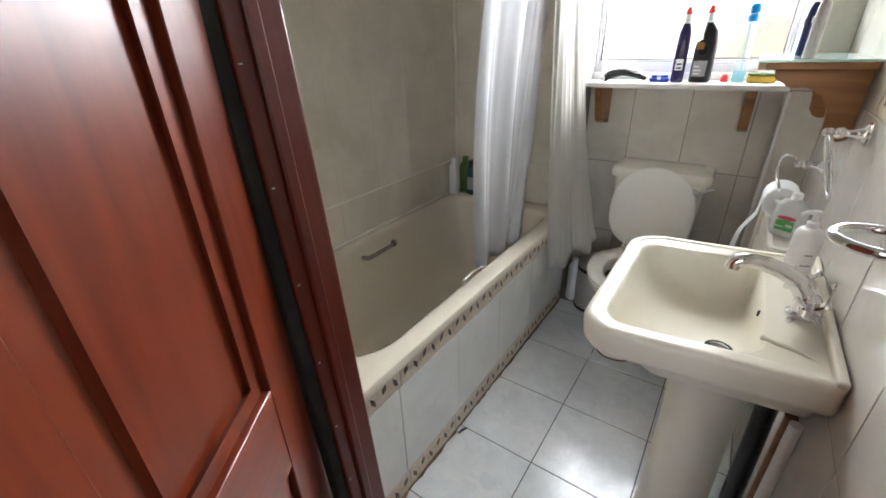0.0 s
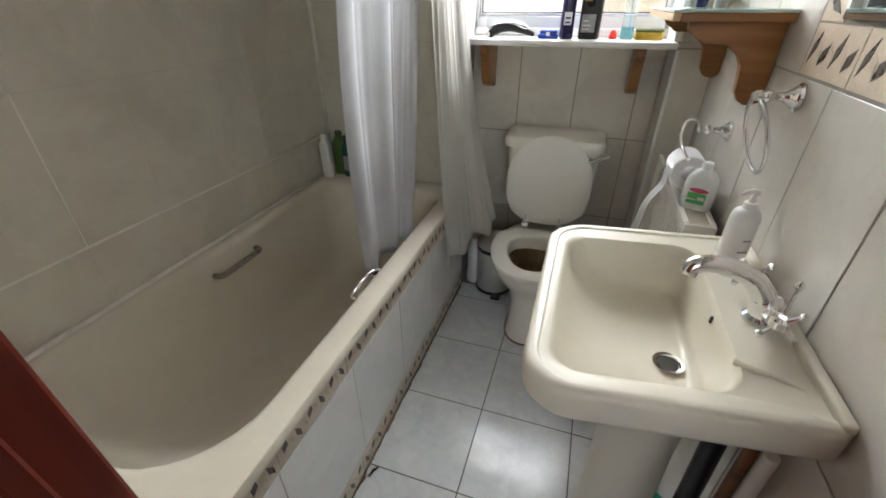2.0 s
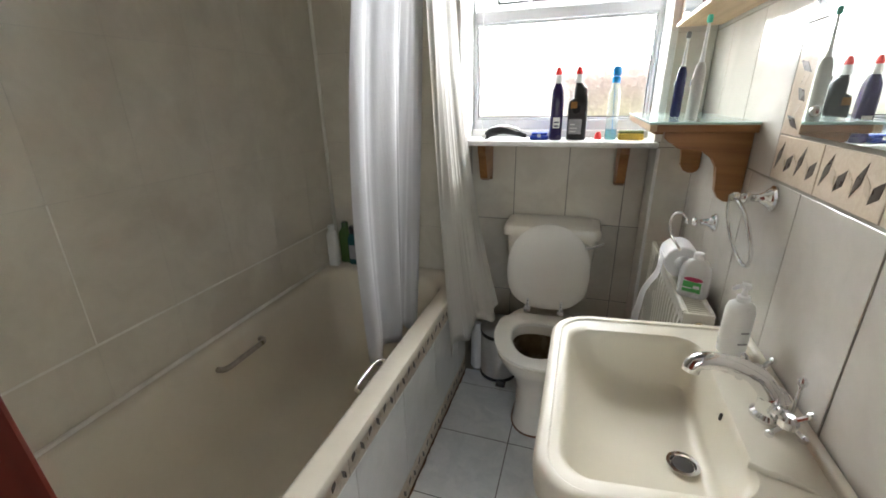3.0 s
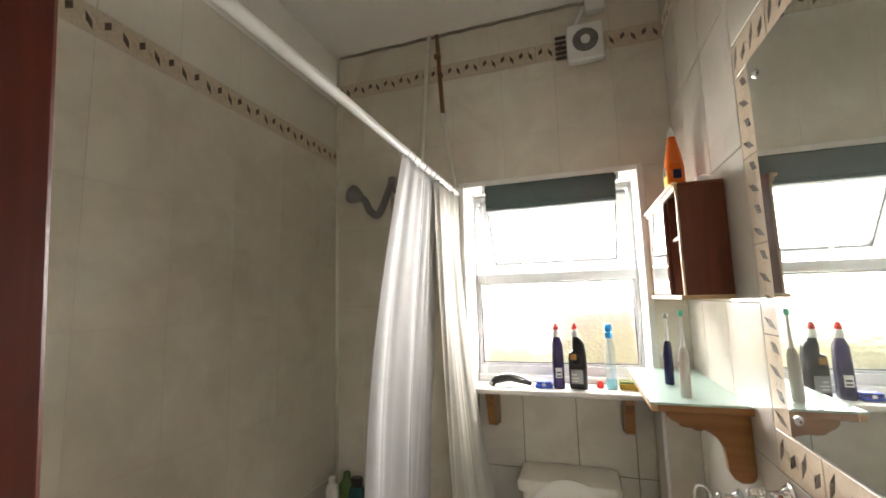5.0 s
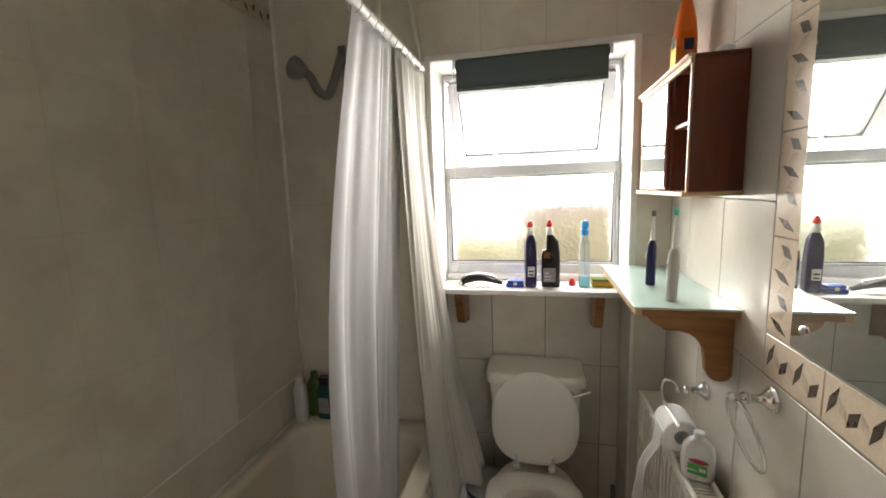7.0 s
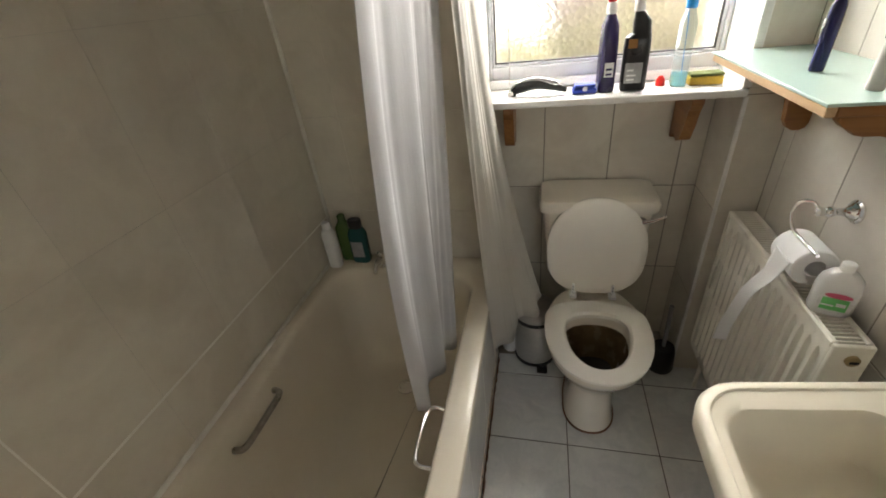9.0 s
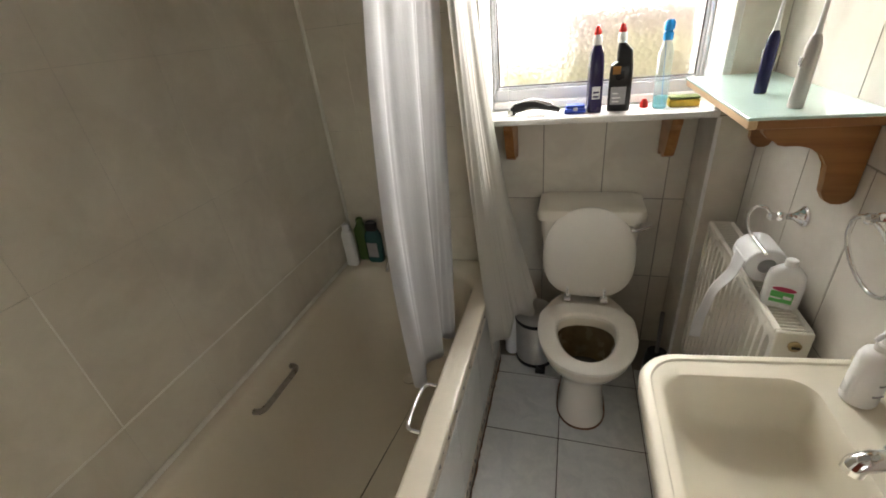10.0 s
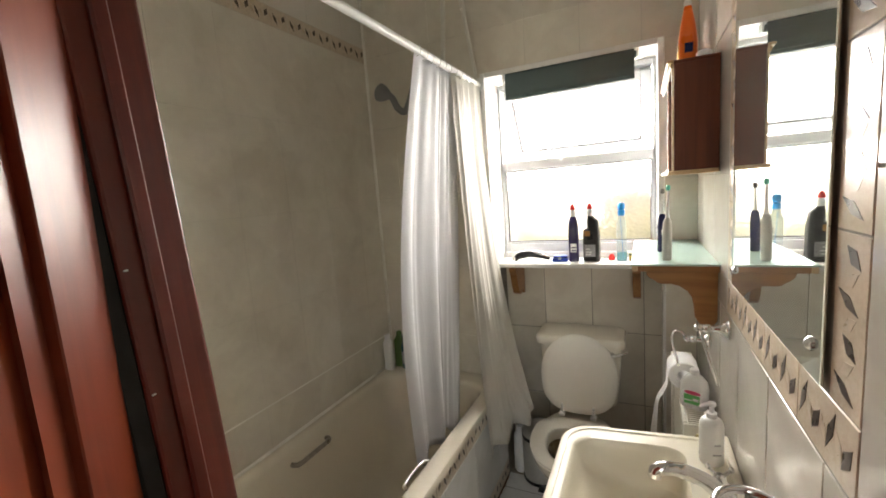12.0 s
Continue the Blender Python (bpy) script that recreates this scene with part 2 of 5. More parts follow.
def glassmat(name, color, rough, ior=1.45, relief=0.0, scale=40.0):
    m = bpy.data.materials.new(name)
    m.use_nodes = True
    n, l = m.node_tree.nodes, m.node_tree.links
    b = n["Principled BSDF"]
    b.inputs["Base Color"].default_value = (*color, 1)
    b.inputs["Roughness"].default_value = rough
    b.inputs["Transmission Weight"].default_value = 1.0
    b.inputs["IOR"].default_value = ior
    if relief:
        t = n.new("ShaderNodeTexVoronoi")
        t.inputs["Scale"].default_value = scale
        co = n.new("ShaderNodeTexCoord")
        l.new(co.outputs["Object"], t.inputs["Vector"])
        bp = n.new("ShaderNodeBump")
        bp.inputs["Strength"].default_value, bp.inputs["Distance"].default_value = 1.0, relief
        l.new(t.outputs["Distance"], bp.inputs["Height"])
        l.new(bp.outputs[0], b.inputs["Normal"])
    return m


M_GLASS = glassmat("clear_glass", (0.98, 0.99, 0.99), 0.0)
M_OBSCURE = glassmat("obscured_glass", (0.89, 0.88, 0.87), 0.29, 1.25, 0.0035, 60.0)
M_SHELFGLASS = mat("frosted_green_glass", (0.60, 0.80, 0.74), 0.12, var=0.02, scale=4, bump=0.0, trans=0.25)


def curtain_material(name, color, through_color, share):
    """Thin woven cloth that scatters part of the light through."""
    m = bpy.data.materials.new(name)
    m.use_nodes = True
    n, l = m.node_tree.nodes, m.node_tree.links
    b = n["Principled BSDF"]
    b.inputs["Base Color"].default_value = (*color, 1)
    b.inputs["Roughness"].default_value = 0.6
    tr = n.new("ShaderNodeBsdfTranslucent")
    tr.inputs["Color"].default_value = (*through_color, 1)
    mix = n.new("ShaderNodeMixShader")
    mix.inputs[0].default_value = share
    l.new(b.outputs[0], mix.inputs[1])
    l.new(tr.outputs[0], mix.inputs[2])
    l.new(mix.outputs[0], n["Material Output"].inputs["Surface"])
    w = n.new("ShaderNodeTexNoise")
    w.inputs["Scale"].default_value, w.inputs["Detail"].default_value = 25, 4
    bp = n.new("ShaderNodeBump")
    bp.inputs["Strength"].default_value, bp.inputs["Distance"].default_value = 0.3, 0.002
    l.new(w.outputs[0], bp.inputs["Height"])
    l.new(bp.outputs[0], b.inputs["Normal"])
    return m


M_CURTAIN = curtain_material("white_curtain_cloth", (0.66, 0.66, 0.68), (0.58, 0.58, 0.62), 0.30)
M_CURTAIN_C = curtain_material("cream_curtain_cloth", (0.62, 0.60, 0.55), (0.64, 0.61, 0.54), 0.37)


# ---- mesh helpers ----
def box(bm, x0, y0, z0, x1, y1, z1, bevel=0.0, seg=1, mi=0):
    before = set(bm.faces)
    vs = bmesh.ops.create_cube(bm, size=1.0)["verts"]
    for v in vs:
        v.co = Vector(((x0 + x1) / 2 + v.co.x * (x1 - x0), (y0 + y1) / 2 + v.co.y * (y1 - y0), (z0 + z1) / 2 + v.co.z * (z1 - z0)))
    if bevel:
        es = list({e for v in vs for e in v.link_edges})
        bmesh.ops.bevel(bm, geom=es, offset=bevel, segments=seg, affect="EDGES", profile=0.5)
    for f in set(bm.faces) - before:
        f.material_index = mi
    return bm


def ring_faces(bm, rings, closed=True, cap0=True, cap1=True, mi=0):
    """Skin a list of equal-length rings of points."""
    rows = [[bm.verts.new(p) for p in r] for r in rings]
    n = len(rows[0])
    for a, b in zip(rows, rows[1:]):
        for i in range(n if closed else n - 1):
            f = bm.faces.new((a[i], a[(i + 1) % n], b[(i + 1) % n], b[i]))
            f.material_index, f.smooth = mi, True
    if cap0:
        bm.faces.new(rows[0][::-1]).material_index = mi
    if cap1:
        bm.faces.new(rows[-1]).material_index = mi
    return bm


def lathe(bm, profile, cx=0, cy=0, cz=0, seg=24, sx=1.0, sy=1.0, mi=0, cap0=True, cap1=True):
    rings = [[(cx + r * sx * math.cos(2 * math.pi * i / seg), cy + r * sy * math.sin(2 * math.pi * i / seg), cz + z) for i in range(seg)] for r, z in profile]
    return ring_faces(bm, rings, True, cap0, cap1, mi)


def tube(bm, pts, radius, seg=12, mi=0, closed=False):
    pts = [Vector(p) for p in pts]
    rad = radius if isinstance(radius, (list, tuple)) else [radius] * len(pts)
    rings, up = [], None
    n = len(pts)
    for i, p in enumerate(pts):
        a = pts[(i - 1) % n] if closed else pts[max(i - 1, 0)]
        b = pts[(i + 1) % n] if closed else pts[min(i + 1, n - 1)]
        d = (b - a).normalized()
        if up is None:
            up = Vector((0, 0, 1)) if abs(d.z) < 0.9 else Vector((1, 0, 0))
        s = d.cross(up).normalized()
        up = s.cross(d).normalized()
        rings.append([p + (s * math.cos(2 * math.pi * k / seg) + up * math.sin(2 * math.pi * k / seg)) * rad[i] for k in range(seg)])
    if closed:
        rings.append(rings[0])
        ring_faces(bm, rings, True, False, False, mi)
        bmesh.ops.remove_doubles(bm, verts=bm.verts, dist=1e-6)
        return bm
    return ring_faces(bm, rings, True, True, True, mi)


def prism(bm, outline, h, mi=0, bevel=0.0):
    """Extrude a flat outline (x, y) from z = 0 to h."""
    a = [bm.verts.new((x, y, 0)) for x, y in outline]
    b = [bm.verts.new((x, y, h)) for x, y in outline]
    n = len(a)
    fs = [bm.faces.new(a[::-1]), bm.faces.new(b)]
    for i in range(n):
        fs.append(bm.faces.new((a[i], a[(i + 1) % n], b[(i + 1) % n], b[i])))
    for f in fs:
        f.material_index = mi
    if bevel:
        bmesh.ops.bevel(bm, geom=[e for f in fs[:2] for e in f.edges], offset=bevel, segments=2, affect="EDGES", profile=0.5)
    return bm


def smooth_path(pts, steps=6):
    """A Catmull-Rom line through the points."""
    p = [Vector(q) for q in pts]
    p = [p[0] * 2 - p[1]] + p + [p[-1] * 2 - p[-2]]
    out = []
    for i in range(1, len(p) - 2):
        for k in range(steps):
            t = k / steps
            out.append(0.5 * (2 * p[i] + (p[i + 1] - p[i - 1]) * t + (2 * p[i - 1] - 5 * p[i] + 4 * p[i + 1] - p[i + 2]) * t * t
                              + (3 * p[i] - p[i - 1] - 3 * p[i + 1] + p[i + 2]) * t ** 3))
    return out + [p[-2]]


def mesh_of(bm, name, mats, shade=False):
    bmesh.ops.recalc_face_normals(bm, faces=bm.faces)
    me = bpy.data.meshes.new(name)
    bm.to_mesh(me)
    bm.free()
    for m in mats if isinstance(mats, (list, tuple)) else [mats]:
        me.materials.append(m)
    if shade:
        for p in me.polygons:
            p.use_smooth = True
        me.set_sharp_from_angle(angle=radians(40))
    return me


def part(name, bm, material, parent, label="", shade=False):
    ob = new(name, mesh_of(bm, name, material, shade))
    ob.parent = parent
    return tagged(ob, label)


def thing(name, label, category, m=None, group=""):
    e = new(name)
    e.empty_display_size = 0.05
    if m is not None:
        e.matrix_world = m
    return tagged(e, label, category, group)


def solid(name, bm, material, label, category, shade=False, kind="", m=None, group=""):
    ob = new(name, mesh_of(bm, name, material, shade))
    if m is not None:
        ob.matrix_world = m
    return tagged(ob, label, category, group, kind)


def BM():
    return bmesh.new()


def bx(*a, **k):
    return box(bmesh.new(), *a, **k)


# ---- the room's main sizes ----
XL, XR, YW, YN, H = -1.257, 0.27, 2.045, 0.438, 2.795
YREC = 2.255            # back of the recess under the window
RX0, RX1 = -0.604, 0.152  # the recess
JL, JR = -0.457, 0.222   # door opening
SILL = 1.135
WX0, WX1, WZ1 = -0.602, 0.142, 2.028
T = 0.0016               # how far the tiles stand proud of the grout


def minus(rects, holes):
    """Cut holes out of rectangles (u0, v0, u1, v1)."""
    for a, b, c, d in holes:
        out = []
        for u0, v0, u1, v1 in rects:
            if a >= u1 or c <= u0 or b >= v1 or d <= v0:
                out.append((u0, v0, u1, v1))
                continue
            if v0 < b:
                out.append((u0, v0, u1, b))
            if v1 > d:
                out.append((u0, d, u1, v1))
            m0, m1 = max(v0, b), min(v1, d)
            if u0 < a:
                out.append((u0, m0, a, m1))
            if u1 > c:
                out.append((c, m0, u1, m1))
        rects = out
    return [r for r in rects if r[2] - r[0] > 0.012 and r[3] - r[1] > 0.012]


def slabs(bm, axis, near, far, rects, mi=0):
    """Boxes over rectangles of a wall: axis 'x' (rects in y, z), 'y' (in x, z) or 'z' (in x, y)."""
    for u0, v0, u1, v1 in rects:
        if axis == "x":
            box(bm, near, u0, v0, far, u1, v1, mi=mi)
        elif axis == "y":
            box(bm, u0, near, v0, u1, far, v1, mi=mi)
        else:
            box(bm, u0, v0, near, u1, v1, far, mi=mi)
    return bm


# ---- setting: floor, walls, ceiling ----
WINHOLE = (WX0, SILL - 0.02, WX1, WZ1)
RECHOLE = (RX0, 0.0, RX1, SILL - 0.02)
floor = solid("floor", bx(XL - 0.12, 0.33, -0.12, XR + 0.12, 2.45, -T), M_GROUT_D, "white square ceramic tiled bathroom floor with dark joints", "floor", kind="structure")
hall_floor = solid("hall_floor", bx(-1.48, -1.55, -0.12, 1.4, 0.33, -0.004), M_CARPET, "brown carpeted hall floor", "floor", kind="structure")
wall_left = solid("wall_left", bx(XL - 0.12, 0.33, -0.12, XL - 0.0007, 2.45, H), M_GROUT_T, "beige marbled ceramic tiled wall above the bath", "wall", kind="structure")
wall_right = solid("wall_right", bx(XR + T, 0.33, -0.12, XR + 0.12, 2.45, H), M_GROUT, "cream tiled wall behind the basin and mirror", "wall", kind="structure")
b = BM()
slabs(b, "y", YW + T, 2.45, minus([(XL - T, -0.12, XR + T, H)], [WINHOLE, RECHOLE]))
slabs(b, "y", YREC + T, 2.45, [(RX0, -0.12, RX1, SILL - 0.02)])
wall_window = solid("wall_window", b, M_GROUT, "beige tiled wall with the window and a recess behind the toilet", "wall", kind="structure")
b = slabs(BM(), "y", 0.335, YN - T, minus([(XL, 0.0, XR, H)], [(JL - 0.035, 0.0, JR + 0.035, 2.06)]))
wall_door = solid("wall_door", b, M_WALLPAINT, "plain painted wall around the bathroom door", "wall", kind="structure")
ceiling = solid("ceiling", bx(XL - 0.12, 0.33, H, XR + 0.12, 2.45, H + 0.1), M_PAINT, "white painted ceiling with uneven edges", "ceiling", kind="structure")
# unseen hall shell; the opening in it is added for the fill lamp
hb = BM()
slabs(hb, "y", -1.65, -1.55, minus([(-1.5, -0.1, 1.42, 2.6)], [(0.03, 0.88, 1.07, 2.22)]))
slabs(hb, "x", -1.58, -1.48, [(-1.55, -0.1, 0.335, 2.6)])
slabs(hb, "x", 1.40, 1.50, [(-1.55, -0.1, 0.335, 2.6)])
slabs(hb, "y", 0.335, 0.445, [(XR + 0.121, -0.1, 1.40, 2.6)])
wall_hall = solid("wall_hall", hb, M_WALLPAINT, "plain cream painted hall walls", "wall", kind="structure")
hall_ceiling = solid("hall_ceiling", bx(-1.5, -1.6, 2.6, 1.42, 0.334, 2.68), M_PAINT, "plain white hall ceiling", "ceiling", kind="structure")

# uneven plaster bead where the ceiling meets the window wall
b = BM()
x, r = XL + 0.02, random.Random(4)
pts = []
while x < XR - 0.01:
    pts.append((x, YW - 0.004 - r.random() * 0.004, H - 0.003 - r.random() * 0.006))
    x += 0.05
tube(b, pts, 0.007, 6)
solid("trim", b, M_GROUT, "ragged plaster bead along the ceiling edge", "trim", kind="structure")
b = bx(RX1 - 0.005, YW - 0.004, 0.0, RX1 + 0.006, YW + 0.006, SILL - 0.024, 0.002)
solid("trim", b, M_GLOSSW, "white plastic bead on the tiled recess corner", "trim", kind="structure")
b = tube(BM(), [(XL + 0.005, YW - 0.004, 0.555), (XL + 0.005, YW - 0.004, H - 0.02)], 0.008, 8)
solid("trim", b, M_GROUT_W, "white silicone sealant down the tiled corner", "trim", kind="structure")

# ---- door opening and door ----
def door_lining():
    d = tagged(new("door_frame"), "dark red mahogany door frame with scuffed edges and a black gap strip", "door frame", kind="structure")
    for nm, xa, xb in (("jamb", JL - 0.034, JL), ("jamb", JR, JR + 0.034)):
        part(nm, bx(xa, 0.369, 0.0, xb, 0.452, 2.03, 0.004, 2), M_DOOR, d)
    part("head", bx(JL - 0.034, 0.369, 2.03, JR + 0.034, 0.452, 2.062, 0.004, 2), M_DOOR_H, d)
    part("stop", bx(JL - 0.002, 0.395, 0.0, JL + 0.008, 0.415, 2.03, 0.003), M_DOOR, d)
    # black strip darkens the gap between the leaf and the frame
    part("seal", bx(JL - 0.030, 0.346, 0.0, JL - 0.004, 0.370, 2.02, 0.003), M_GAP_STRIP, d, "black strip along the gap at the hinges")
    for nm, xa, xb in (("architrave", JL - 0.10, JL - 0.03), ("architrave", JR + 0.03, JR + 0.10)):
        part(nm, bx(xa, 0.318, 0.0, xb, 0.334, 2.12, 0.005, 2), M_DOOR, d)
    part("architrave", bx(JL - 0.10, 0.318, 2.12, JR + 0.10, 0.334, 2.19, 0.005, 2), M_DOOR_H, d)
    for k in range(9):
        z = 0.22 + 0.152 * k
        b = bx(JL - 0.001, 0.374, z, JL + 0.001, 0.379, z + 0.002, 0.0006)
        part("nail_mark", b, M_LABELW, d, "small pale chipped nail mark")
    # the frame stands slightly out of plumb
    d.matrix_world = pose(JL, 0.45, 1.3) @ pose(0, 0, 0, 1.8, -1.2, 0) @ pose(-JL, -0.45, -1.3)
    return d


def panel_frame(x0, z0, x1, z1, y):
    """A mitred bolection moulding around a door panel."""
    b = BM()
    prof = [(-0.004, -0.001), (-0.002, 0.005), (0.006, 0.008), (0.010, 0.002), (0.014, 0.006), (0.022, 0.005), (0.025, -0.001), (0.029, 0.002), (0.035, 0.0), (0.040, -0.0105)]
    rings = []
    for o, h in prof:
        rings.append([(x0 + o, y - h, z0 + o), (x1 - o, y - h, z0 + o), (x1 - o, y - h, z1 - o), (x0 + o, y - h, z1 - o)])
    ring_faces(b, rings, True, False, False)
    for f in b.faces:
        f.smooth = False
    return b


def door_leaf():
    """Local x runs from the hinge edge along the leaf; the shown face is at negative y."""
    d = thing("door_leaf", "open dark red mahogany panelled door with moulded panels", "door", pose(-0.478, 0.372, 0.005, 0, 0, -55))
    W, HT, TH = 0.76, 2.0, 0.038
    bars = [("stile", 0, 0, 0.10, HT), ("stile", W - 0.10, 0, W, HT), ("rail", 0.10, 0, W - 0.10, 0.2), ("rail", 0.10, 0.70, W - 0.10, 0.86),
            ("rail", 0.10, HT - 0.11, W - 0.10, HT), ("muntin", 0.345, 0.2, 0.415, 0.70), ("muntin", 0.345, 0.86, 0.415, HT - 0.11)]
    for nm, x0, z0, x1, z1 in bars:
        part(nm, bx(x0, -TH, z0, x1, 0.0, z1, 0.0015), M_LEAFW_LIT if nm != "rail" else M_LEAFW_LIT_H, d)
    for x0, x1 in ((0.10, 0.345), (0.415, 0.66)):
        for z0, z1 in ((0.2, 0.70), (0.86, HT - 0.11)):
            b = bx(x0 + 0.002, -TH + 0.010, z0 + 0.002, x1 - 0.002, -0.010, z1 - 0.002)
            p = part("panel", b, M_LEAFW_LIT, d)
            part("moulding", panel_frame(x0, z0, x1, z1, -TH + 0.001), M_LEAFW_LIT, p)
            part("moulding", panel_frame(x0, z0, x1, z1, -0.012), M_LEAFW_LIT, p)
    for z in (0.25, 1.0, 1.75):
        h = part("hinge", tube(BM(), [(-0.006, 0.004, z - 0.04), (-0.006, 0.004, z + 0.04)], 0.006, 10), M_STEEL, d, "worn steel butt hinge")
    b = lathe(BM(), [(0.026, 0), (0.026, 0.006), (0.012, 0.012), (0.010, 0.03), (0.024, 0.042), (0.027, 0.055), (0.018, 0.066)], seg=20)
    k = part("knob", b, M_STEEL, d, "round metal door knob", True)
    k.matrix_local = pose(0.70, -0.036, 1.0, 90, 0, 0)
    return d


door_lining()
door_leaf()


# ---- window ----
def window():
    w = tagged(new("window_1"), "white plastic window with obscured lower pane and open top light", "window", kind="structure")
    y0, y1 = 2.225, 2.285
    ox0, ox1, oz0, oz1 = WX0 + 0.012, WX1 - 0.012, SILL + 0.012, WZ1 - 0.014
    gx0, gx1 = -0.580, 0.118
    part("window_frame", bx(ox0, y0, oz0, gx0, y1, oz1, 0.004, 2), M_UPVC, w)
    part("window_frame", bx(gx1, y0, oz0, ox1, y1, oz1, 0.004, 2), M_UPVC, w)
    part("window_frame", bx(gx0, y0, oz0, gx1, y1, 1.205, 0.004, 2), M_UPVC, w)
    part("window_frame", bx(gx0, y0, 1.992, gx1, y1, oz1, 0.004, 2), M_UPVC, w)
    part("transom", bx(gx0, y0 - 0.004, 1.585, gx1, y1, 1.630, 0.006, 2), M_UPVC, w)
    for a, c, e, g in ((gx0, 1.205, gx0 + 0.010, 1.585), (gx1 - 0.010, 1.205, gx1, 1.585), (gx0 + 0.01, 1.205, gx1 - 0.01, 1.215), (gx0 + 0.01, 1.575, gx1 - 0.01, 1.585)):
        part("glazing_bead", bx(a, y0 + 0.008, c, e, y0 + 0.03, g, 0.003), M_UPVC, w)
    for a, c, e, g in ((gx0 + 0.010, 1.215, gx0 + 0.0135, 1.575), (gx1 - 0.0135, 1.215, gx1 - 0.010, 1.575), (gx0 + 0.0135, 1.215, gx1 - 0.0135, 1.2185)):
        part("gasket", bx(a, y0 + 0.012, c, e, y0 + 0.028, g), M_BLACK, w, "black rubber glazing gasket")
    p = part("pane", bx(gx0 + 0.008, 2.245, 1.212, gx1 - 0.008, 2.250, 1.580), M_OBSCURE, w, "obscured patterned glass pane")
    p.visible_shadow = False
    # top-hung sash, pushed open
    s = part("sash", BM(), M_UPVC, w, "open top-hung white window sash")
    s.matrix_local = pose(0, 2.268, 1.985, 33, 0, 0)
    L, sx0, sx1 = 0.385, gx0 + 0.004, gx1 - 0.004
    for i, (a, c, e, g) in enumerate(((sx0, -L, sx0 + 0.045, 0), (sx1 - 0.045, -L, sx1, 0), (sx0 + 0.045, -L, sx1 - 0.045, -L + 0.045), (sx0 + 0.045, -0.045, sx1 - 0.045, 0))):
        part("sash_rail", bx(a, -0.02, c, e, 0.035, g, 0.004, 2), M_UPVC, s)
    q = part("pane", bx(sx0 + 0.04, 0.005, -L + 0.04, sx1 - 0.04, 0.010, -0.04), M_GLASS, s, "clear glass pane")
    q.visible_shadow = False
    for a, c, e, g in ((sx0 + 0.045, -L + 0.045, sx0 + 0.051, -0.045), (sx1 - 0.051, -L + 0.045, sx1 - 0.045, -0.045), (sx0 + 0.051, -L + 0.045, sx1 - 0.051, -L + 0.051)):
        part("gasket", bx(a, -0.018, c, e, 0.004, g), M_BLACK, s, "black rubber glazing gasket")
    for a, c, e, g in ((sx0 - 0.003, -L, sx0 - 0.0002, -0.05), (sx1 + 0.0002, -L, sx1 + 0.003, -0.05), (sx0, -L - 0.004, sx1, -L - 0.0002)):
        part("seal", bx(a, -0.014, c, e, -0.002, g), M_GREYPL, s, "grey rubber weather seal")
    h = bx(-0.40, -0.04, -L + 0.012, -0.37, -0.021, -L + 0.030, 0.003)
    box(h, -0.391, -0.036, -L + 0.03, -0.379, -0.026, -L + 0.085, 0.003)
    part("handle", h, M_UPVC, s, "white plastic window catch")
    for x in (gx0 + 0.012, gx1 - 0.012):
        part("stay", tube(BM(), [(x, 2.262, 1.97), (x, 2.37, 1.80)], 0.004, 6), M_STEEL, w, "thin steel friction stay")
    # lining and trim round the opening
    part("reveal", bx(WX0 + 0.0005, YW + 0.004, SILL - 0.018, WX0 + 0.011, 2.44, WZ1, 0.001), M_GLOSSW, w)
    part("reveal", bx(WX1 - 0.011, YW + 0.004, SILL - 0.018, WX1 - 0.0005, 2.44, WZ1, 0.001), M_GLOSSW, w)
    part("reveal", bx(WX0 + 0.011, YW + 0.004, WZ1 - 0.012, WX1 - 0.011, 2.44, WZ1 - 0.0005, 0.001), M_GLOSSW, w)
    for a, c, e, g in ((WX0 - 0.013, SILL + 0.002, WX0 + 0.011, WZ1 + 0.012), (WX1 - 0.011, SILL + 0.002, WX1 + 0.013, WZ1 + 0.012), (WX0 + 0.011, WZ1 - 0.012, WX1 - 0.011, WZ1 + 0.012)):
        part("trim", bx(a, YW - 0.010, c, e, YW + 0.004, g, 0.004, 2), M_GLOSSW, w)
    part("window_sill", bx(WX0 + 0.0005, 2.030, SILL - 0.022, RX1 - 0.002, 2.228, SILL, 0.006, 2), M_GLOSSW, w, "white painted window sill board")
    part("sill_upstand", bx(WX0 + 0.012, 2.205, SILL + 0.0005, WX1 - 0.0125, 2.2245, SILL + 0.03, 0.004), M_GLOSSW, w)
    return w


window()


# frame bars for the added hall opening, which stays out of view
def unseen_hall_window():
    w = tagged(new("unseen_window"), "plain white unseen window added round the hall fill lamp", "window", kind="structure")
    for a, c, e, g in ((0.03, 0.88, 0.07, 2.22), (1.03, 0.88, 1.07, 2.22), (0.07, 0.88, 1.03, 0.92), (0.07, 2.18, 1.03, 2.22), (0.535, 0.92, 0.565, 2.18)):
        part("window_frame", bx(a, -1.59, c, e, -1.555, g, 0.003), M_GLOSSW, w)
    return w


unseen_hall_window()


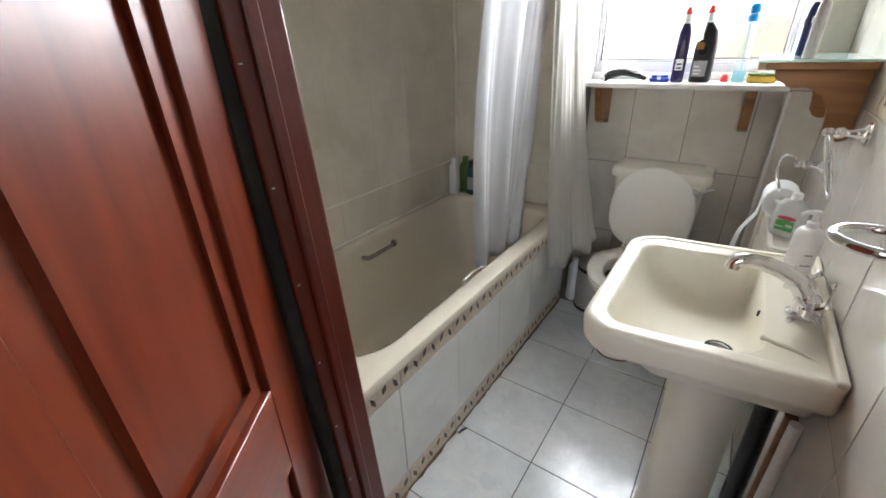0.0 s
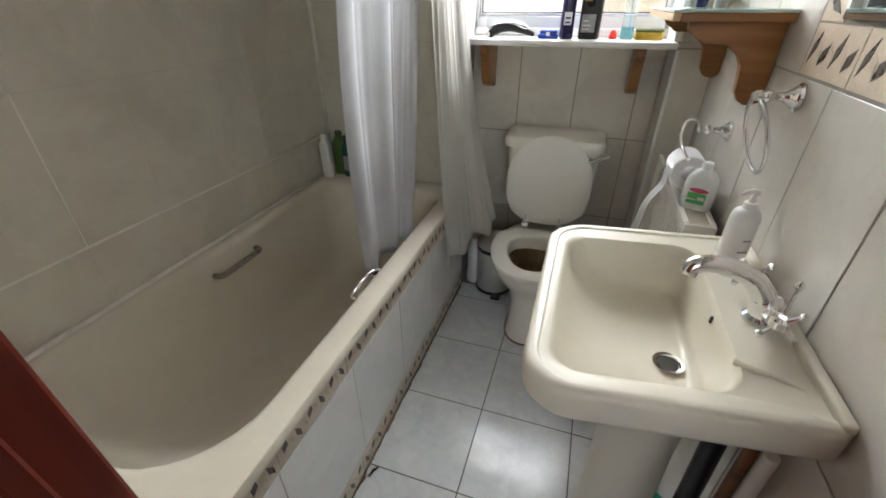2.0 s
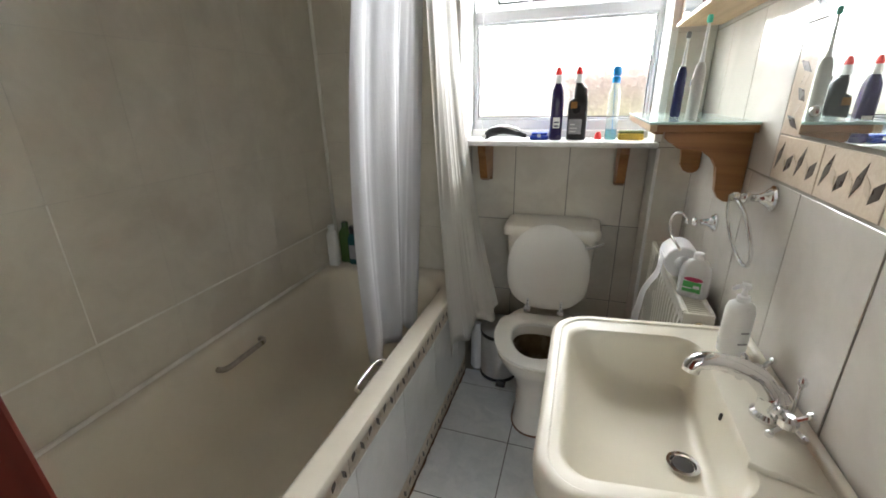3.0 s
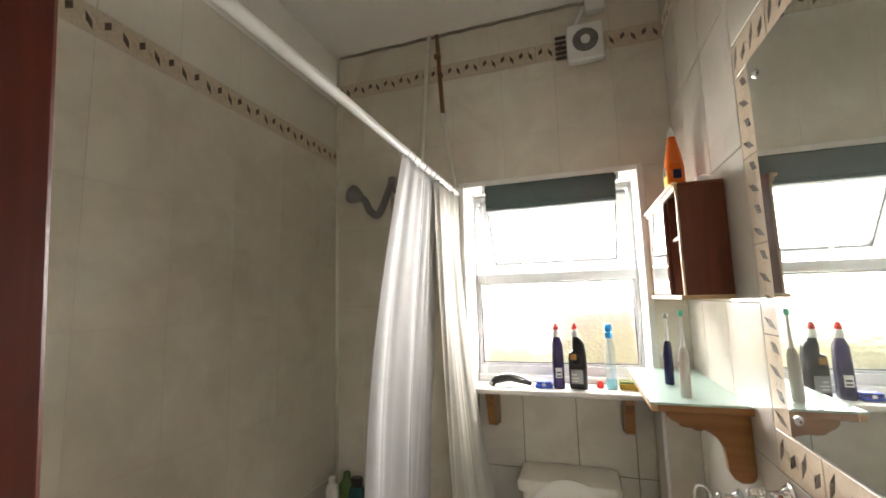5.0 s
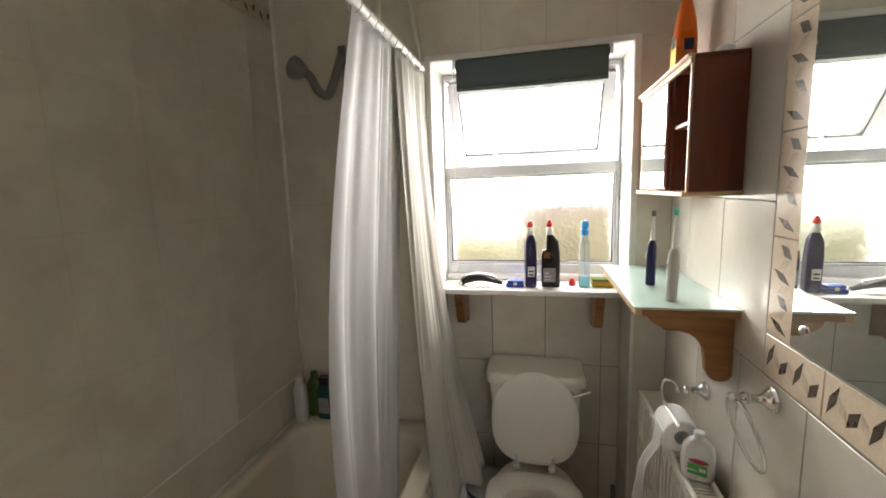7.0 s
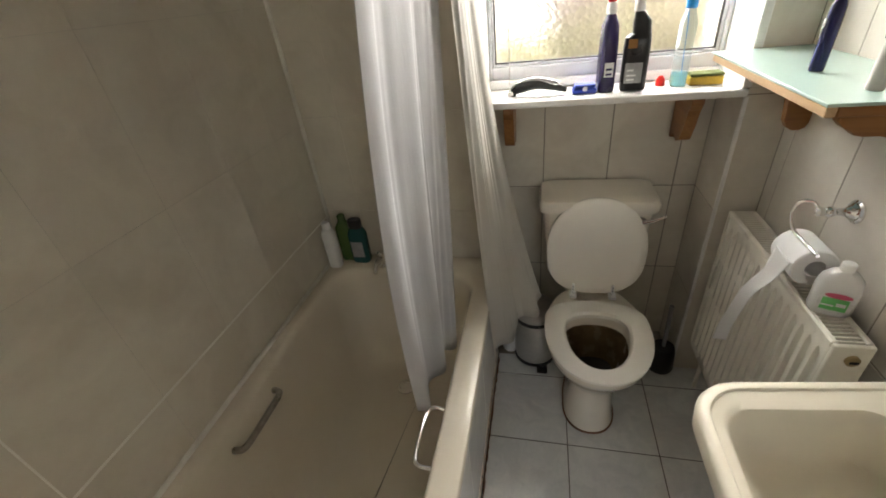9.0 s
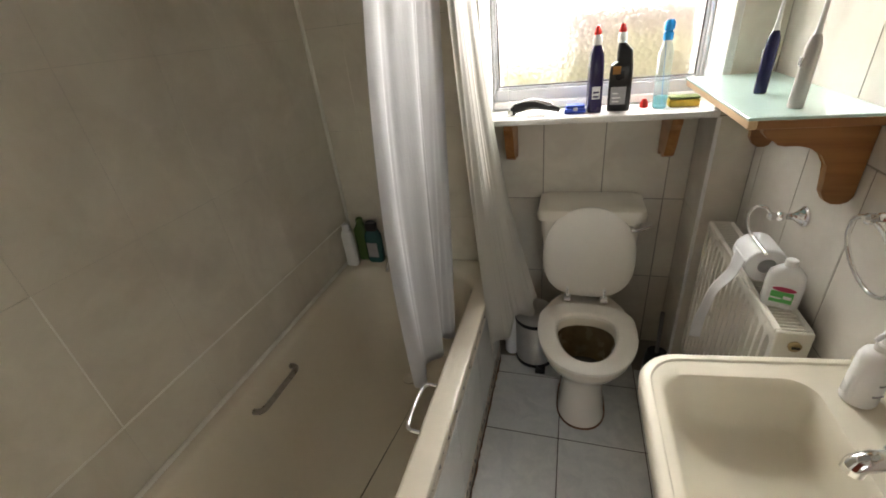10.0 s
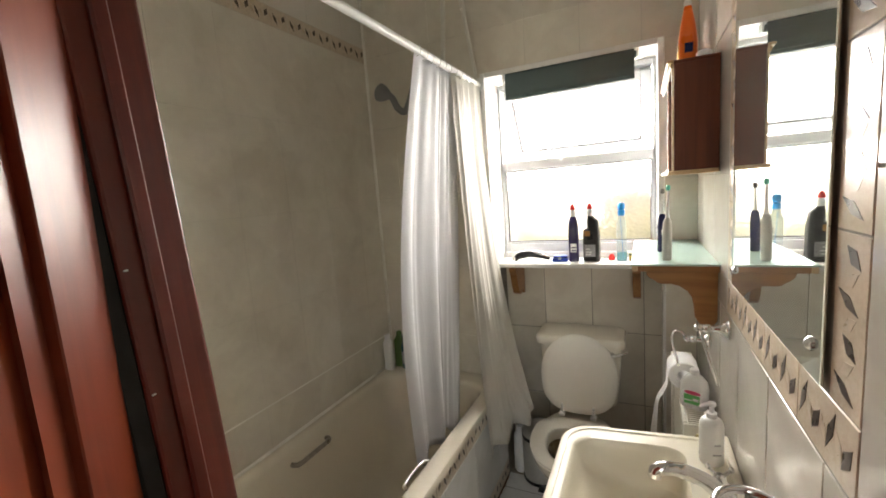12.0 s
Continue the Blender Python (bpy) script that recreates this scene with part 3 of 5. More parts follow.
def sill_bracket(x):
    b = prism(BM(), [(0, 0), (-0.17, 0), (-0.17, -0.028), (-0.15, -0.050), (-0.135, -0.105), (-0.115, -0.150), (-0.080, -0.165), (-0.040, -0.150), (-0.020, -0.172), (0, -0.175)], 0.034, bevel=0.002)
    return solid("shelf_bracket", b, M_PINE_SHADED, "small varnished pine bracket under the window sill", "bracket", m=Matrix(((0, 0, 1, x), (1, 0, 0, YREC - 0.003), (0, 1, 0, SILL - 0.0235), (0, 0, 0, 1))), group="brackets under the window sill")


sill_bracket(-0.535)
sill_bracket(0.028)


def blind():
    d = thing("roller_blind", "rolled-up grey-green fabric roller blind above the window", "blind", pose(0, 0, 0))
    x0, x1 = -0.490, 0.048
    part("roller", tube(BM(), [(x0 - 0.008, 2.066, 2.000), (x1 + 0.008, 2.066, 2.000)], 0.014, 16), M_SHADE, d)
    b = BM()
    prof = [(2.054, 2.011), (2.044, 2.016), (2.033, 2.014), (2.030, 2.004), (2.029, 1.950), (2.030, 1.912)]
    ring_faces(b, [[(x0, y, z) for y, z in prof], [(x1, y, z) for y, z in prof]], False, False, False)
    f = part("fabric", b, M_SHADE, d)
    sm = f.modifiers.new("thick", "SOLIDIFY")
    sm.thickness = 0.0015
    part("bottom_bar", bx(x0, 2.025, 1.898, x1, 2.034, 1.913, 0.003), M_SHADE, d)
    for x in (x0 - 0.012, x1 + 0.012):
        part("end_bracket", bx(x - 0.004, 2.040, 1.982, x + 0.004, 2.085, 2.0155, 0.002), M_WHITEPL, d, "white plastic blind bracket")
    part("chain", tube(BM(), [(x0 - 0.020, 2.062, 2.0), (x0 - 0.021, 2.061, 1.6), (x0 - 0.020, 2.062, 1.165)], 0.0014, 6), M_WHITEPL, d, "thin white pull chain")
    return d


blind()


# ---- bath ----
def rr(x0, y0, x1, y1, r, z, n=8):
    """A rounded rectangle as a ring of points; r: one radius, or (near-left, near-right, far-right, far-left)."""
    r = r if isinstance(r, tuple) else (r, r, r, r)
    out = []
    for (cx, cy, a0, q) in ((x0 + r[0], y0 + r[0], 180, r[0]), (x1 - r[1], y0 + r[1], 270, r[1]), (x1 - r[2], y1 - r[2], 0, r[2]), (x0 + r[3], y1 - r[3], 90, r[3])):
        for k in range(n + 1):
            a = radians(a0 + 90 * k / n)
            out.append((cx + q * math.cos(a), cy + q * math.sin(a), z))
    return out


BZ = 0.540


def bath():
    d = thing("bathtub", "cream acrylic bath with chrome grab handles against the tiled wall", "bath")
    x0, x1, y0, y1 = XL + 0.002, -0.566, YN + 0.006, YW - 0.003
    rings = [rr(x0, y0, x1, y1, 0.012, BZ - 0.028), rr(x0, y0, x1, y1, 0.014, BZ - 0.008), rr(x0 + 0.003, y0 + 0.003, x1 - 0.003, y1 - 0.003, 0.014, BZ - 0.002),
             rr(x0 + 0.010, y0 + 0.01, x1 - 0.010, y1 - 0.01, 0.014, BZ)]
    ix0, ix1, iy0, iy1 = x0 + 0.045, x1 - 0.072, y0 + 0.13, y1 - 0.105
    rings += [rr(ix0 - 0.012, iy0 - 0.015, ix1 + 0.010, iy1 + 0.012, (0.16, 0.21, 0.11, 0.11), BZ + 0.001), rr(ix0, iy0, ix1, iy1, (0.16, 0.21, 0.11, 0.11), BZ - 0.006),
              rr(ix0 + 0.008, iy0 + 0.012, ix1 - 0.007, iy1 - 0.008, (0.16, 0.20, 0.11, 0.11), BZ - 0.025)]
    for k, (ins, end, z) in enumerate(((0.016, 0.05, 0.43), (0.028, 0.11, 0.33), (0.042, 0.19, 0.22), (0.062, 0.26, 0.15), (0.10, 0.33, 0.118), (0.15, 0.42, 0.110))):
        rings.append(rr(ix0 + ins, iy0 + end, ix1 - ins, iy1 - ins * 1.3, (0.13, 0.15, 0.10, 0.10), z))
    b = ring_faces(BM(), rings, True, False, True)
    part("tub", b, M_CREAM, d, "", True)
    for nm, x, ya, yb, z, sg in (("grab_handle", -1.168, 1.190, 1.385, 0.468, 1), ("grab_handle", -0.697, 1.212, 1.378, 0.482, -1)):
        b = BM()
        r = 0.0085
        pts = smooth_path([(x - sg * 0.045, ya, z - 0.002), (x - sg * 0.015, ya, z + 0.002), (x, ya + 0.018, z + 0.002), (x + sg * 0.003, (ya + yb) / 2, z + 0.004), (x, yb - 0.018, z + 0.002), (x - sg * 0.015, yb, z + 0.002), (x - sg * 0.045, yb, z - 0.002)], 6)
        tube(b, pts, 0.0098 if sg > 0 else 0.006, 10)
        part(nm, b, M_CHROME_DARK if sg > 0 else M_CHROME, d, "dark metal grab handle" if sg > 0 else "chrome grab handle", True)
    # taps at the window end
    for x in (-1.02, -0.90):
        b = lathe(BM(), [(0.022, 0), (0.022, 0.008), (0.012, 0.014), (0.012, 0.045), (0.016, 0.05), (0.016, 0.062), (0.008, 0.068)], x, y1 - 0.075, BZ - 0.001, 16)
        tube(b, smooth_path([(x, y1 - 0.075, BZ + 0.035), (x, y1 - 0.115, BZ + 0.045), (x, y1 - 0.15, BZ + 0.03), (x, y1 - 0.155, BZ + 0.015)]), 0.009, 10)
        tube(b, [(x - 0.024, y1 - 0.075, BZ + 0.062), (x + 0.024, y1 - 0.075, BZ + 0.062)], 0.005, 8)
        part("tap", b, M_CHROME, d, "chrome pillar tap", True)
    b = lathe(BM(), [(0.035, 0), (0.034, 0.003), (0.024, 0.002), (0.020, -0.003)], -0.92, 1.72, 0.112, 20)
    part("waste", b, M_CHROME, d, "chrome waste fitting", True)
    return d


bath()
bath_panel = solid("bath_panel", bx(-0.620, YN + 0.006, 0.0, -0.5795, YW - 0.003, BZ - 0.029), M_GROUT, "white tiled bath side with two patterned border rows", "bath panel", kind="structure")
b = tube(BM(), [(XL + 0.004, YN + 0.02, BZ + 0.001), (XL + 0.004, YW - 0.01, BZ + 0.001)], 0.0085, 8)
solid("trim", b, M_GROUT_W, "white silicone sealant along the bath rim", "trim", kind="structure")


b = bx(XL + 0.0002, YN + 0.004, 0.7165, XL + 0.0018, YW - 0.006, 0.7235, 0.0004)
box(b, XL + 0.0002, 0.9212, 0.7237, XL + 0.0016, 0.9248, 1.092, 0.0004)
solid("trim", b, M_GROUT_W, "thick white grout line above the bath", "trim", kind="structure")


# uneven dirt along the foot of the bath side
b, r = BM(), random.Random(9)
pts, rad = [], []
y = 0.50
while y < 2.03:
    pts.append((-0.5755 + r.uniform(-0.001, 0.003), y, 0.0015))
    rad.append(r.choice((0.0015, 0.002, 0.0035, 0.005)))
    y += 0.022
tube(b, pts, rad, 6)
solid("trim", b, M_RUST, "uneven brown grime along the foot of the bath side", "trim", kind="structure")


# ---- shower curtain, rail, shower head ----
def curtain(name, label, material, top, bot, zt, zb, folds, amp, seed, bow, edge=0.0, nu=150, nv=44, hug=0.0, belly=0.0):
    """A hanging sheet between a top and a bottom line in the plan, gathered into folds."""
    r = random.Random(seed)
    ph = [r.random() * 6.28 for _ in range(4)]
    creases = [(r.uniform(0.04, 0.96), r.uniform(0.014, 0.04), r.choice((-1, 1)) * r.uniform(0.25, 0.6), r.uniform(-0.06, 0.06), r.uniform(0.1, 0.9)) for _ in range(11)]
    rows = []
    for j in range(nv + 1):
        v = j / nv
        z = zt + (zb - zt) * v
        row = []
        for i in range(nu + 1):
            u = i / nu
            px = top[0][0] + (top[1][0] - top[0][0]) * u
            py = top[0][1] + (top[1][1] - top[0][1]) * u
            qx = bot[0][0] + (bot[1][0] - bot[0][0]) * u
            qy = bot[0][1] + (bot[1][1] - bot[0][1]) * u
            e = v ** (1.3 + hug * u)
            x, y = px + (qx - px) * e, py + (qy - py) * e - belly * math.sin(math.pi * v ** 1.1) * (1 - u) ** 1.3
            wob = u + 0.02 * math.sin(3 * v + ph[0])
            f = math.sin(wob * folds * 6.28 + ph[1] + 0.5 * math.sin(2.2 * v + ph[2]))
            f = f * (0.30 + 0.70 * v) + 0.55 * math.sin(u * 31 + ph[0]) * (1 - v) ** 3
            for c0, wd, hh, dr, vm in creases:
                f += hh * math.exp(-((u - c0 - dr * v) / wd) ** 2) * (1 - 0.7 * abs(v - vm))
            a = amp * (0.45 + 0.9 * v) * (0.7 + 0.3 * math.sin(u * 9 + ph[2]))
            dx, dy = -(top[1][1] - top[0][1]), top[1][0] - top[0][0]
            n = math.hypot(dx, dy)
            sway = bow * math.sin(math.pi * v ** 0.8) * (1 - u)
            zz = z + 0.012 * math.sin(u * 7 + ph[3]) * v + edge * u * v + (0.018 * math.sin(wob * folds * 6.28 + ph[1]) + 0.003 * math.sin(u * 29 + ph[0])) * v ** 4
            row.append((x + dx / n * (f * a + sway), y + dy / n * (f * a + sway), zz))
        rows.append(row)
    b = ring_faces(BM(), rows, False, False, False)
    ob = solid(name, b, material, label, "curtain", True)
    sm = ob.modifiers.new("thick", "SOLIDIFY")
    sm.thickness = 0.0012
    return ob


RAILX, RAILZ = -0.62, 1.990
curtain("shower_curtain", "white fabric shower curtain gathered, hanging inside the bath", M_CURTAIN, ((RAILX, 1.415), (RAILX - 0.01, 1.775)), ((-0.722, 1.375), (-0.668, 1.655)), RAILZ - 0.012, 0.47, 2.6, 0.013, 3, 0.03, 0.02, 220, belly=0.085)
curtain("shower_curtain", "cream-white outer shower curtain draped over the bath side", M_CURTAIN_C, ((RAILX + 0.002, 1.71), (RAILX + 0.005, YW - 0.006)), ((-0.560, 1.735), (-0.385, 1.905)), RAILZ - 0.010, 0.30, 2.4, 0.014, 8, 0.0, 0.165, 220, hug=1.0)
rail = thing("shower_rail", "white plastic shower curtain rail running along the bath", "curtain rail")
part("rod", tube(BM(), [(RAILX, YN + 0.002, RAILZ), (RAILX, YW - 0.006, RAILZ)], 0.0125, 14), M_WHITEPL, rail, "", True)
for y in (YN + 0.001, YW - 0.015):
    part("end_flange", tube(BM(), [(RAILX, y, RAILZ), (RAILX, y + 0.012, RAILZ)], 0.03, 18), M_WHITEPL, rail)
ringm = mesh_of(tube(BM(), [(0.019 * math.cos(a * 0.524), 0, 0.019 * math.sin(a * 0.524)) for a in range(12)], 0.0018, 6, closed=True), "curtain_ring", M_WHITEPL, True)
for k in range(12):
    o = new("curtain_ring", ringm)
    o.parent = rail
    o.matrix_local = pose(RAILX, 1.43 + 0.052 * k, RAILZ - 0.004, 0, 0, 8 * math.sin(k * 2.1))


def shower():
    d = thing("wall_shower", "grey plastic wall shower with a hose above the bath", "shower")
    bxx = bx(-0.945, YW - 0.060, 2.03, -0.910, YW - 0.001, 2.10, 0.006, 2)
    part("wall_bracket", bxx, M_GREYPL, d)
    part("arm", tube(BM(), smooth_path([(-0.928, 1.985, 2.06), (-0.975, 1.955, 1.92), (-1.015, 1.945, 1.93), (-1.045, 1.945, 1.985), (-1.075, 1.945, 2.005)]), 0.017, 12), M_GREYPL, d, "", True)
    b = lathe(BM(), [(0.015, -0.045), (0.027, -0.028), (0.042, 0.0), (0.045, 0.016), (0.038, 0.024), (0.0, 0.025)][:-1], seg=20)
    h = part("head", b, M_GREYPL, d, "grey ribbed spray head", True)
    h.matrix_local = pose(-1.095, 1.940, 2.015, 0, -65, 0)
    part("hose", tube(BM(), smooth_path([(-0.928, 2.00, 2.03), (-0.92, 1.99, 1.6), (-0.88, 1.98, 1.1), (-0.90, 1.975, 0.75), (-0.92, 1.97, 0.60)]), 0.006, 8), M_STEEL, d, "", True)
    return d


shower()
p = thing("wall_pipes", "two surface pipes down the tiled wall, one partly brown", "pipe")
part("pipe", tube(BM(), [(-0.738, YW - 0.013, H - 0.004), (-0.765, YW - 0.013, 2.5), (-0.812, YW - 0.013, 1.9)], 0.011, 10), M_PIPEW, p, "", True)
part("pipe", tube(BM(), [(-0.698, YW - 0.012, H - 0.004), (-0.690, YW - 0.012, 2.60), (-0.678, YW - 0.012, 2.375)], 0.010, 10), M_RUST, p, "brown stained copper pipe", True)
part("pipe", tube(BM(), [(-0.678, YW - 0.012, 2.375), (-0.665, YW - 0.012, 2.26), (-0.632, YW - 0.013, 2.05), (-0.628, YW - 0.013, 1.90)], 0.0085, 10), M_PIPEW, p, "", True)
part("coupling", tube(BM(), [(-0.680, YW - 0.013, 2.385), (-0.675, YW - 0.013, 2.340)], 0.013, 12), M_PIPEW, p, "", True)
part("pipe_clip", bx(-0.712, YW - 0.026, 2.67, -0.682, YW - 0.001, 2.69, 0.003), M_RUST, p)


# ---- extractor fan and junction box ----
def fan():
    d = thing("extractor_fan", "white square extractor fan with round grille high on the wall", "fan")
    cx, cz = -0.027, 2.590
    part("housing", bx(cx - 0.075, YW - 0.045, cz - 0.085, cx + 0.075, YW - 0.001, cz + 0.083, 0.010, 2), M_WHITEPL, d)
    b = BM()
    for r in (0.046, 0.037, 0.028):
        tube(b, [(cx + r * math.cos(a * 0.2618), YW - 0.047, cz + 0.004 + r * math.sin(a * 0.2618)) for a in range(24)], 0.0042, 6, closed=True)
    part("grille", b, M_GREYPL, d, "round grey fan grille", True)
    part("hub", tube(BM(), [(cx, YW - 0.052, cz + 0.004), (cx, YW - 0.044, cz + 0.004)], 0.020, 20), M_WHITEPL, d)
    part("well", tube(BM(), [(cx, YW - 0.0458, cz + 0.004), (cx, YW - 0.044, cz + 0.004)], 0.052, 28), M_DARK, d, "dark fan opening")
    for k in range(5):
        part("louvre", bx(cx - 0.125, YW - 0.020, cz - 0.045 + 0.024 * k, cx - 0.078, YW - 0.002, cz - 0.037 + 0.024 * k, 0.002), M_GRILLE, d, "dark vent slot beside the fan")
    return d


fan()
j = thing("junction_box", "small white junction box below the ceiling with a cable", "junction box")
part("box", bx(-0.018, YW - 0.04, 2.722, 0.060, YW - 0.001, H - 0.004, 0.008, 2), M_WHITEPL, j)
part("conduit", tube(BM(), [(-0.024, YW - 0.012, H - 0.03), (-0.075, YW - 0.014, 2.672)], 0.009, 8), M_WHITEPL, j)


# ---- basin ----
def basin():
    d = thing("pedestal_basin", "cream china pedestal wash basin with a chrome mixer tap", "basin")
    zt, cx0, cx1, y0, y1 = 0.805, -0.140, XR - 0.003, 0.803, 1.320
    R = (0.075, 0.014, 0.014, 0.075)

    def skew(ring):
        """The sides run slightly askew to the wall."""
        return [(x, y - 0.12 * (XR - x), z) for x, y, z in ring]
    rings = [rr(cx0 + 0.20, y0 + 0.19, cx1 - 0.05, y1 - 0.19, (0.05, 0.01, 0.01, 0.05), zt - 0.190), rr(cx0 + 0.15, y0 + 0.12, cx1 - 0.02, y1 - 0.12, (0.06, 0.015, 0.015, 0.06), zt - 0.160),
             rr(cx0 + 0.105, y0 + 0.078, cx1 - 0.004, y1 - 0.070, (0.06, 0.015, 0.015, 0.06), zt - 0.132), rr(cx0 + 0.080, y0 + 0.068, cx1 - 0.002, y1 - 0.062, (0.06, 0.015, 0.015, 0.06), zt - 0.105),
             rr(cx0 + 0.055, y0 + 0.058, cx1, y1 - 0.052, (0.06, 0.015, 0.015, 0.06), zt - 0.070), rr(cx0 + 0.020, y0 + 0.016, cx1, y1 - 0.016, R, zt - 0.064), rr(cx0 + 0.008, y0 + 0.006, cx1, y1 - 0.006, R, zt - 0.059),
             rr(cx0 + 0.003, y0 + 0.001, cx1, y1 - 0.001, R, zt - 0.048), rr(cx0, y0, cx1, y1, R, zt - 0.012), rr(cx0 + 0.003, y0 + 0.003, cx1, y1 - 0.003, R, zt - 0.003),
             rr(cx0 + 0.009, y0 + 0.009, cx1, y1 - 0.009, R, zt + 0.001), rr(cx0 + 0.019, y0 + 0.019, cx1 - 0.006, y1 - 0.019, (0.066, 0.02, 0.02, 0.066), zt + 0.0005),
             rr(cx0 + 0.022, y0 + 0.022, cx1 - 0.010, y1 - 0.022, (0.064, 0.02, 0.02, 0.064), zt - 0.003), rr(cx0 + 0.034, y0 + 0.036, cx1 - 0.022, y1 - 0.036, (0.058, 0.03, 0.03, 0.058), zt - 0.004)]
    bxr = 0.160
    # the floor of the bowl sweeps up to the front; its other sides stand steep
    bowl = [(0.038, 0.046, bxr + 0.004, 0.058, 0.050, 0.006), (0.043, 0.051, bxr, 0.063, 0.048, 0.012), (0.049, 0.055, bxr - 0.002, 0.067, 0.046, 0.028), (0.058, 0.059, bxr - 0.004, 0.070, 0.044, 0.050),
            (0.073, 0.064, bxr - 0.006, 0.073, 0.042, 0.074), (0.096, 0.070, bxr - 0.008, 0.077, 0.040, 0.096), (0.128, 0.080, bxr - 0.011, 0.084, 0.036, 0.112), (0.168, 0.100, bxr - 0.018, 0.100, 0.030, 0.120),
            (0.200, 0.140, bxr - 0.026, 0.150, 0.022, 0.123)]
    for ix, iy0, xb, iy1, r, dz in bowl:
        rings.append(rr(cx0 + ix, y0 + iy0, xb, y1 - iy1, r, zt - dz))
    b = ring_faces(BM(), [skew(q) for q in rings], True, True, True)
    part("bowl", b, M_BASIN, d, "", True)
    # low lip against the wall
    part("back_lip", bx(XR - 0.020, y0 + 0.004, zt - 0.012, XR - 0.003, y1 - 0.004, zt + 0.010, 0.006, 3), M_BASIN, d, "", True)
    part("soap_ridge", tube(BM(), smooth_path([(0.160, 0.905, zt - 0.008), (0.176, 0.893, zt - 0.005), (0.205, 0.886, zt - 0.006), (0.236, 0.868, zt - 0.010)]), 0.006, 10), M_BASIN, d, "", True)
    b = BM()
    prof = [(0.0, 0.090, 0.102), (0.03, 0.086, 0.096), (0.20, 0.080, 0.088), (0.42, 0.078, 0.086), (0.54, 0.082, 0.092), (0.645, 0.10, 0.12)]
    rr_ = [[(0.114 + a * math.cos(t * 0.2618), 1.045 + w * math.sin(t * 0.2618), z) for t in range(24)] for z, a, w in prof]
    ring_faces(b, rr_, True, True, True)
    part("pedestal", b, M_BASIN, d, "", True)
    dr = lathe(BM(), [(0.027, 0.0), (0.027, 0.004), (0.021, 0.004), (0.017, -0.004)], 0.109, 0.995, zt - 0.121, 22, cap1=False)
    w = part("waste", dr, M_CHROME, d, "chrome waste ring", True)
    part("plughole", lathe(BM(), [(0.018, 0.0), (0.017, 0.0012)], 0.109, 0.995, zt - 0.1205, 16), M_DARK, w)
    part("overflow", bx(0.1545, 1.021, zt - 0.034, 0.1615, 1.028, zt - 0.020, 0.002), M_DARK, d, "dark overflow slot")
    # mixer tap
    tx, ty = 0.220, 1.020
    t = part("mixer_tap", lathe(BM(), [(0.027, 0.0), (0.027, 0.006), (0.021, 0.012), (0.020, 0.034), (0.022, 0.040), (0.016, 0.052), (0.010, 0.056)], tx, ty, zt - 0.005, 20), M_CHROME, d, "chrome mixer tap with cross heads", True)
    part("spout", tube(BM(), smooth_path([(tx, ty, zt + 0.030), (tx - 0.03, ty - 0.004, zt + 0.068), (tx - 0.07, ty - 0.012, zt + 0.089), (tx - 0.105, ty - 0.019, zt + 0.096), (tx - 0.128, ty - 0.024, zt + 0.090), (tx - 0.132, ty - 0.025, zt + 0.076)]), [0.017] * 7 + [0.0155] * 8 + [0.014] * 8 + [0.0135] * 8, 14), M_CHROME, t, "", True)
    for s in (-1, 1):
        b = tube(BM(), [(tx, ty + s * 0.015, zt + 0.018), (tx - 0.004, ty + s * 0.055, zt + 0.034)], [0.012, 0.0145], 14)
        c = Vector((tx - 0.005, ty + s * 0.064, zt + 0.038))
        lathe(b, [(0.006, -0.012), (0.013, -0.006), (0.013, 0.006), (0.006, 0.012)], c.x, c.y, c.z, 14)
        for a in (45, 135, 225, 315):
            e = c + Vector((math.cos(radians(a)) * 0.030, s * 0.006, math.sin(radians(a)) * 0.030))
            tube(b, [c, e], [0.0045, 0.0038], 8)
            lathe(b, [(0.002, -0.0065), (0.0058, -0.003), (0.0058, 0.003), (0.002, 0.0065)], e.x, e.y, e.z, 10)
        part("cross_handle", b, M_CHROME, t, "", True)
    b = tube(BM(), [(tx + 0.030, ty, zt), (tx + 0.030, ty, zt + 0.065)], 0.003, 8)
    lathe(b, [(0.003, 0), (0.007, 0.006), (0.007, 0.012), (0.003, 0.018)], tx + 0.030, ty, zt + 0.060, 10)
    part("pop_up_rod", b, M_CHROME, t, "", True)
    return d


basin()
p = thing("waste_pipes", "dark waste pipe and flaking white supply pipe beside the basin pedestal", "pipe")
part("pipe", tube(BM(), [(0.222, 0.955, 0.0), (0.215, 0.96, 0.62)], 0.020, 14), M_BLACK, p, "black waste pipe", True)
part("pipe", tube(BM(), [(0.245, 0.915, 0.0), (0.245, 0.912, 0.64)], 0.011, 12), M_RUST, p, "flaking painted pipe", True)
part("pipe", tube(BM(), [(0.245, 0.868, 0.0), (0.245, 0.868, 0.66)], 0.011, 12), M_PIPEW, p, "", True)
part("pipe", tube(BM(), [(0.20, 1.18, 0.0), (0.20, 1.18, 0.62)], 0.009, 12), M_PIPEW, p, "", True)
b = lathe(BM(), [(0.030, 0.0), (0.042, 0.01), (0.044, 0.05), (0.034, 0.075), (0.012, 0.085)], 0.237, 1.115, 0.0, 20)
solid("air_freshener", b, M_SOAP, "small green plastic tub on the floor behind the pedestal", "tub", True)


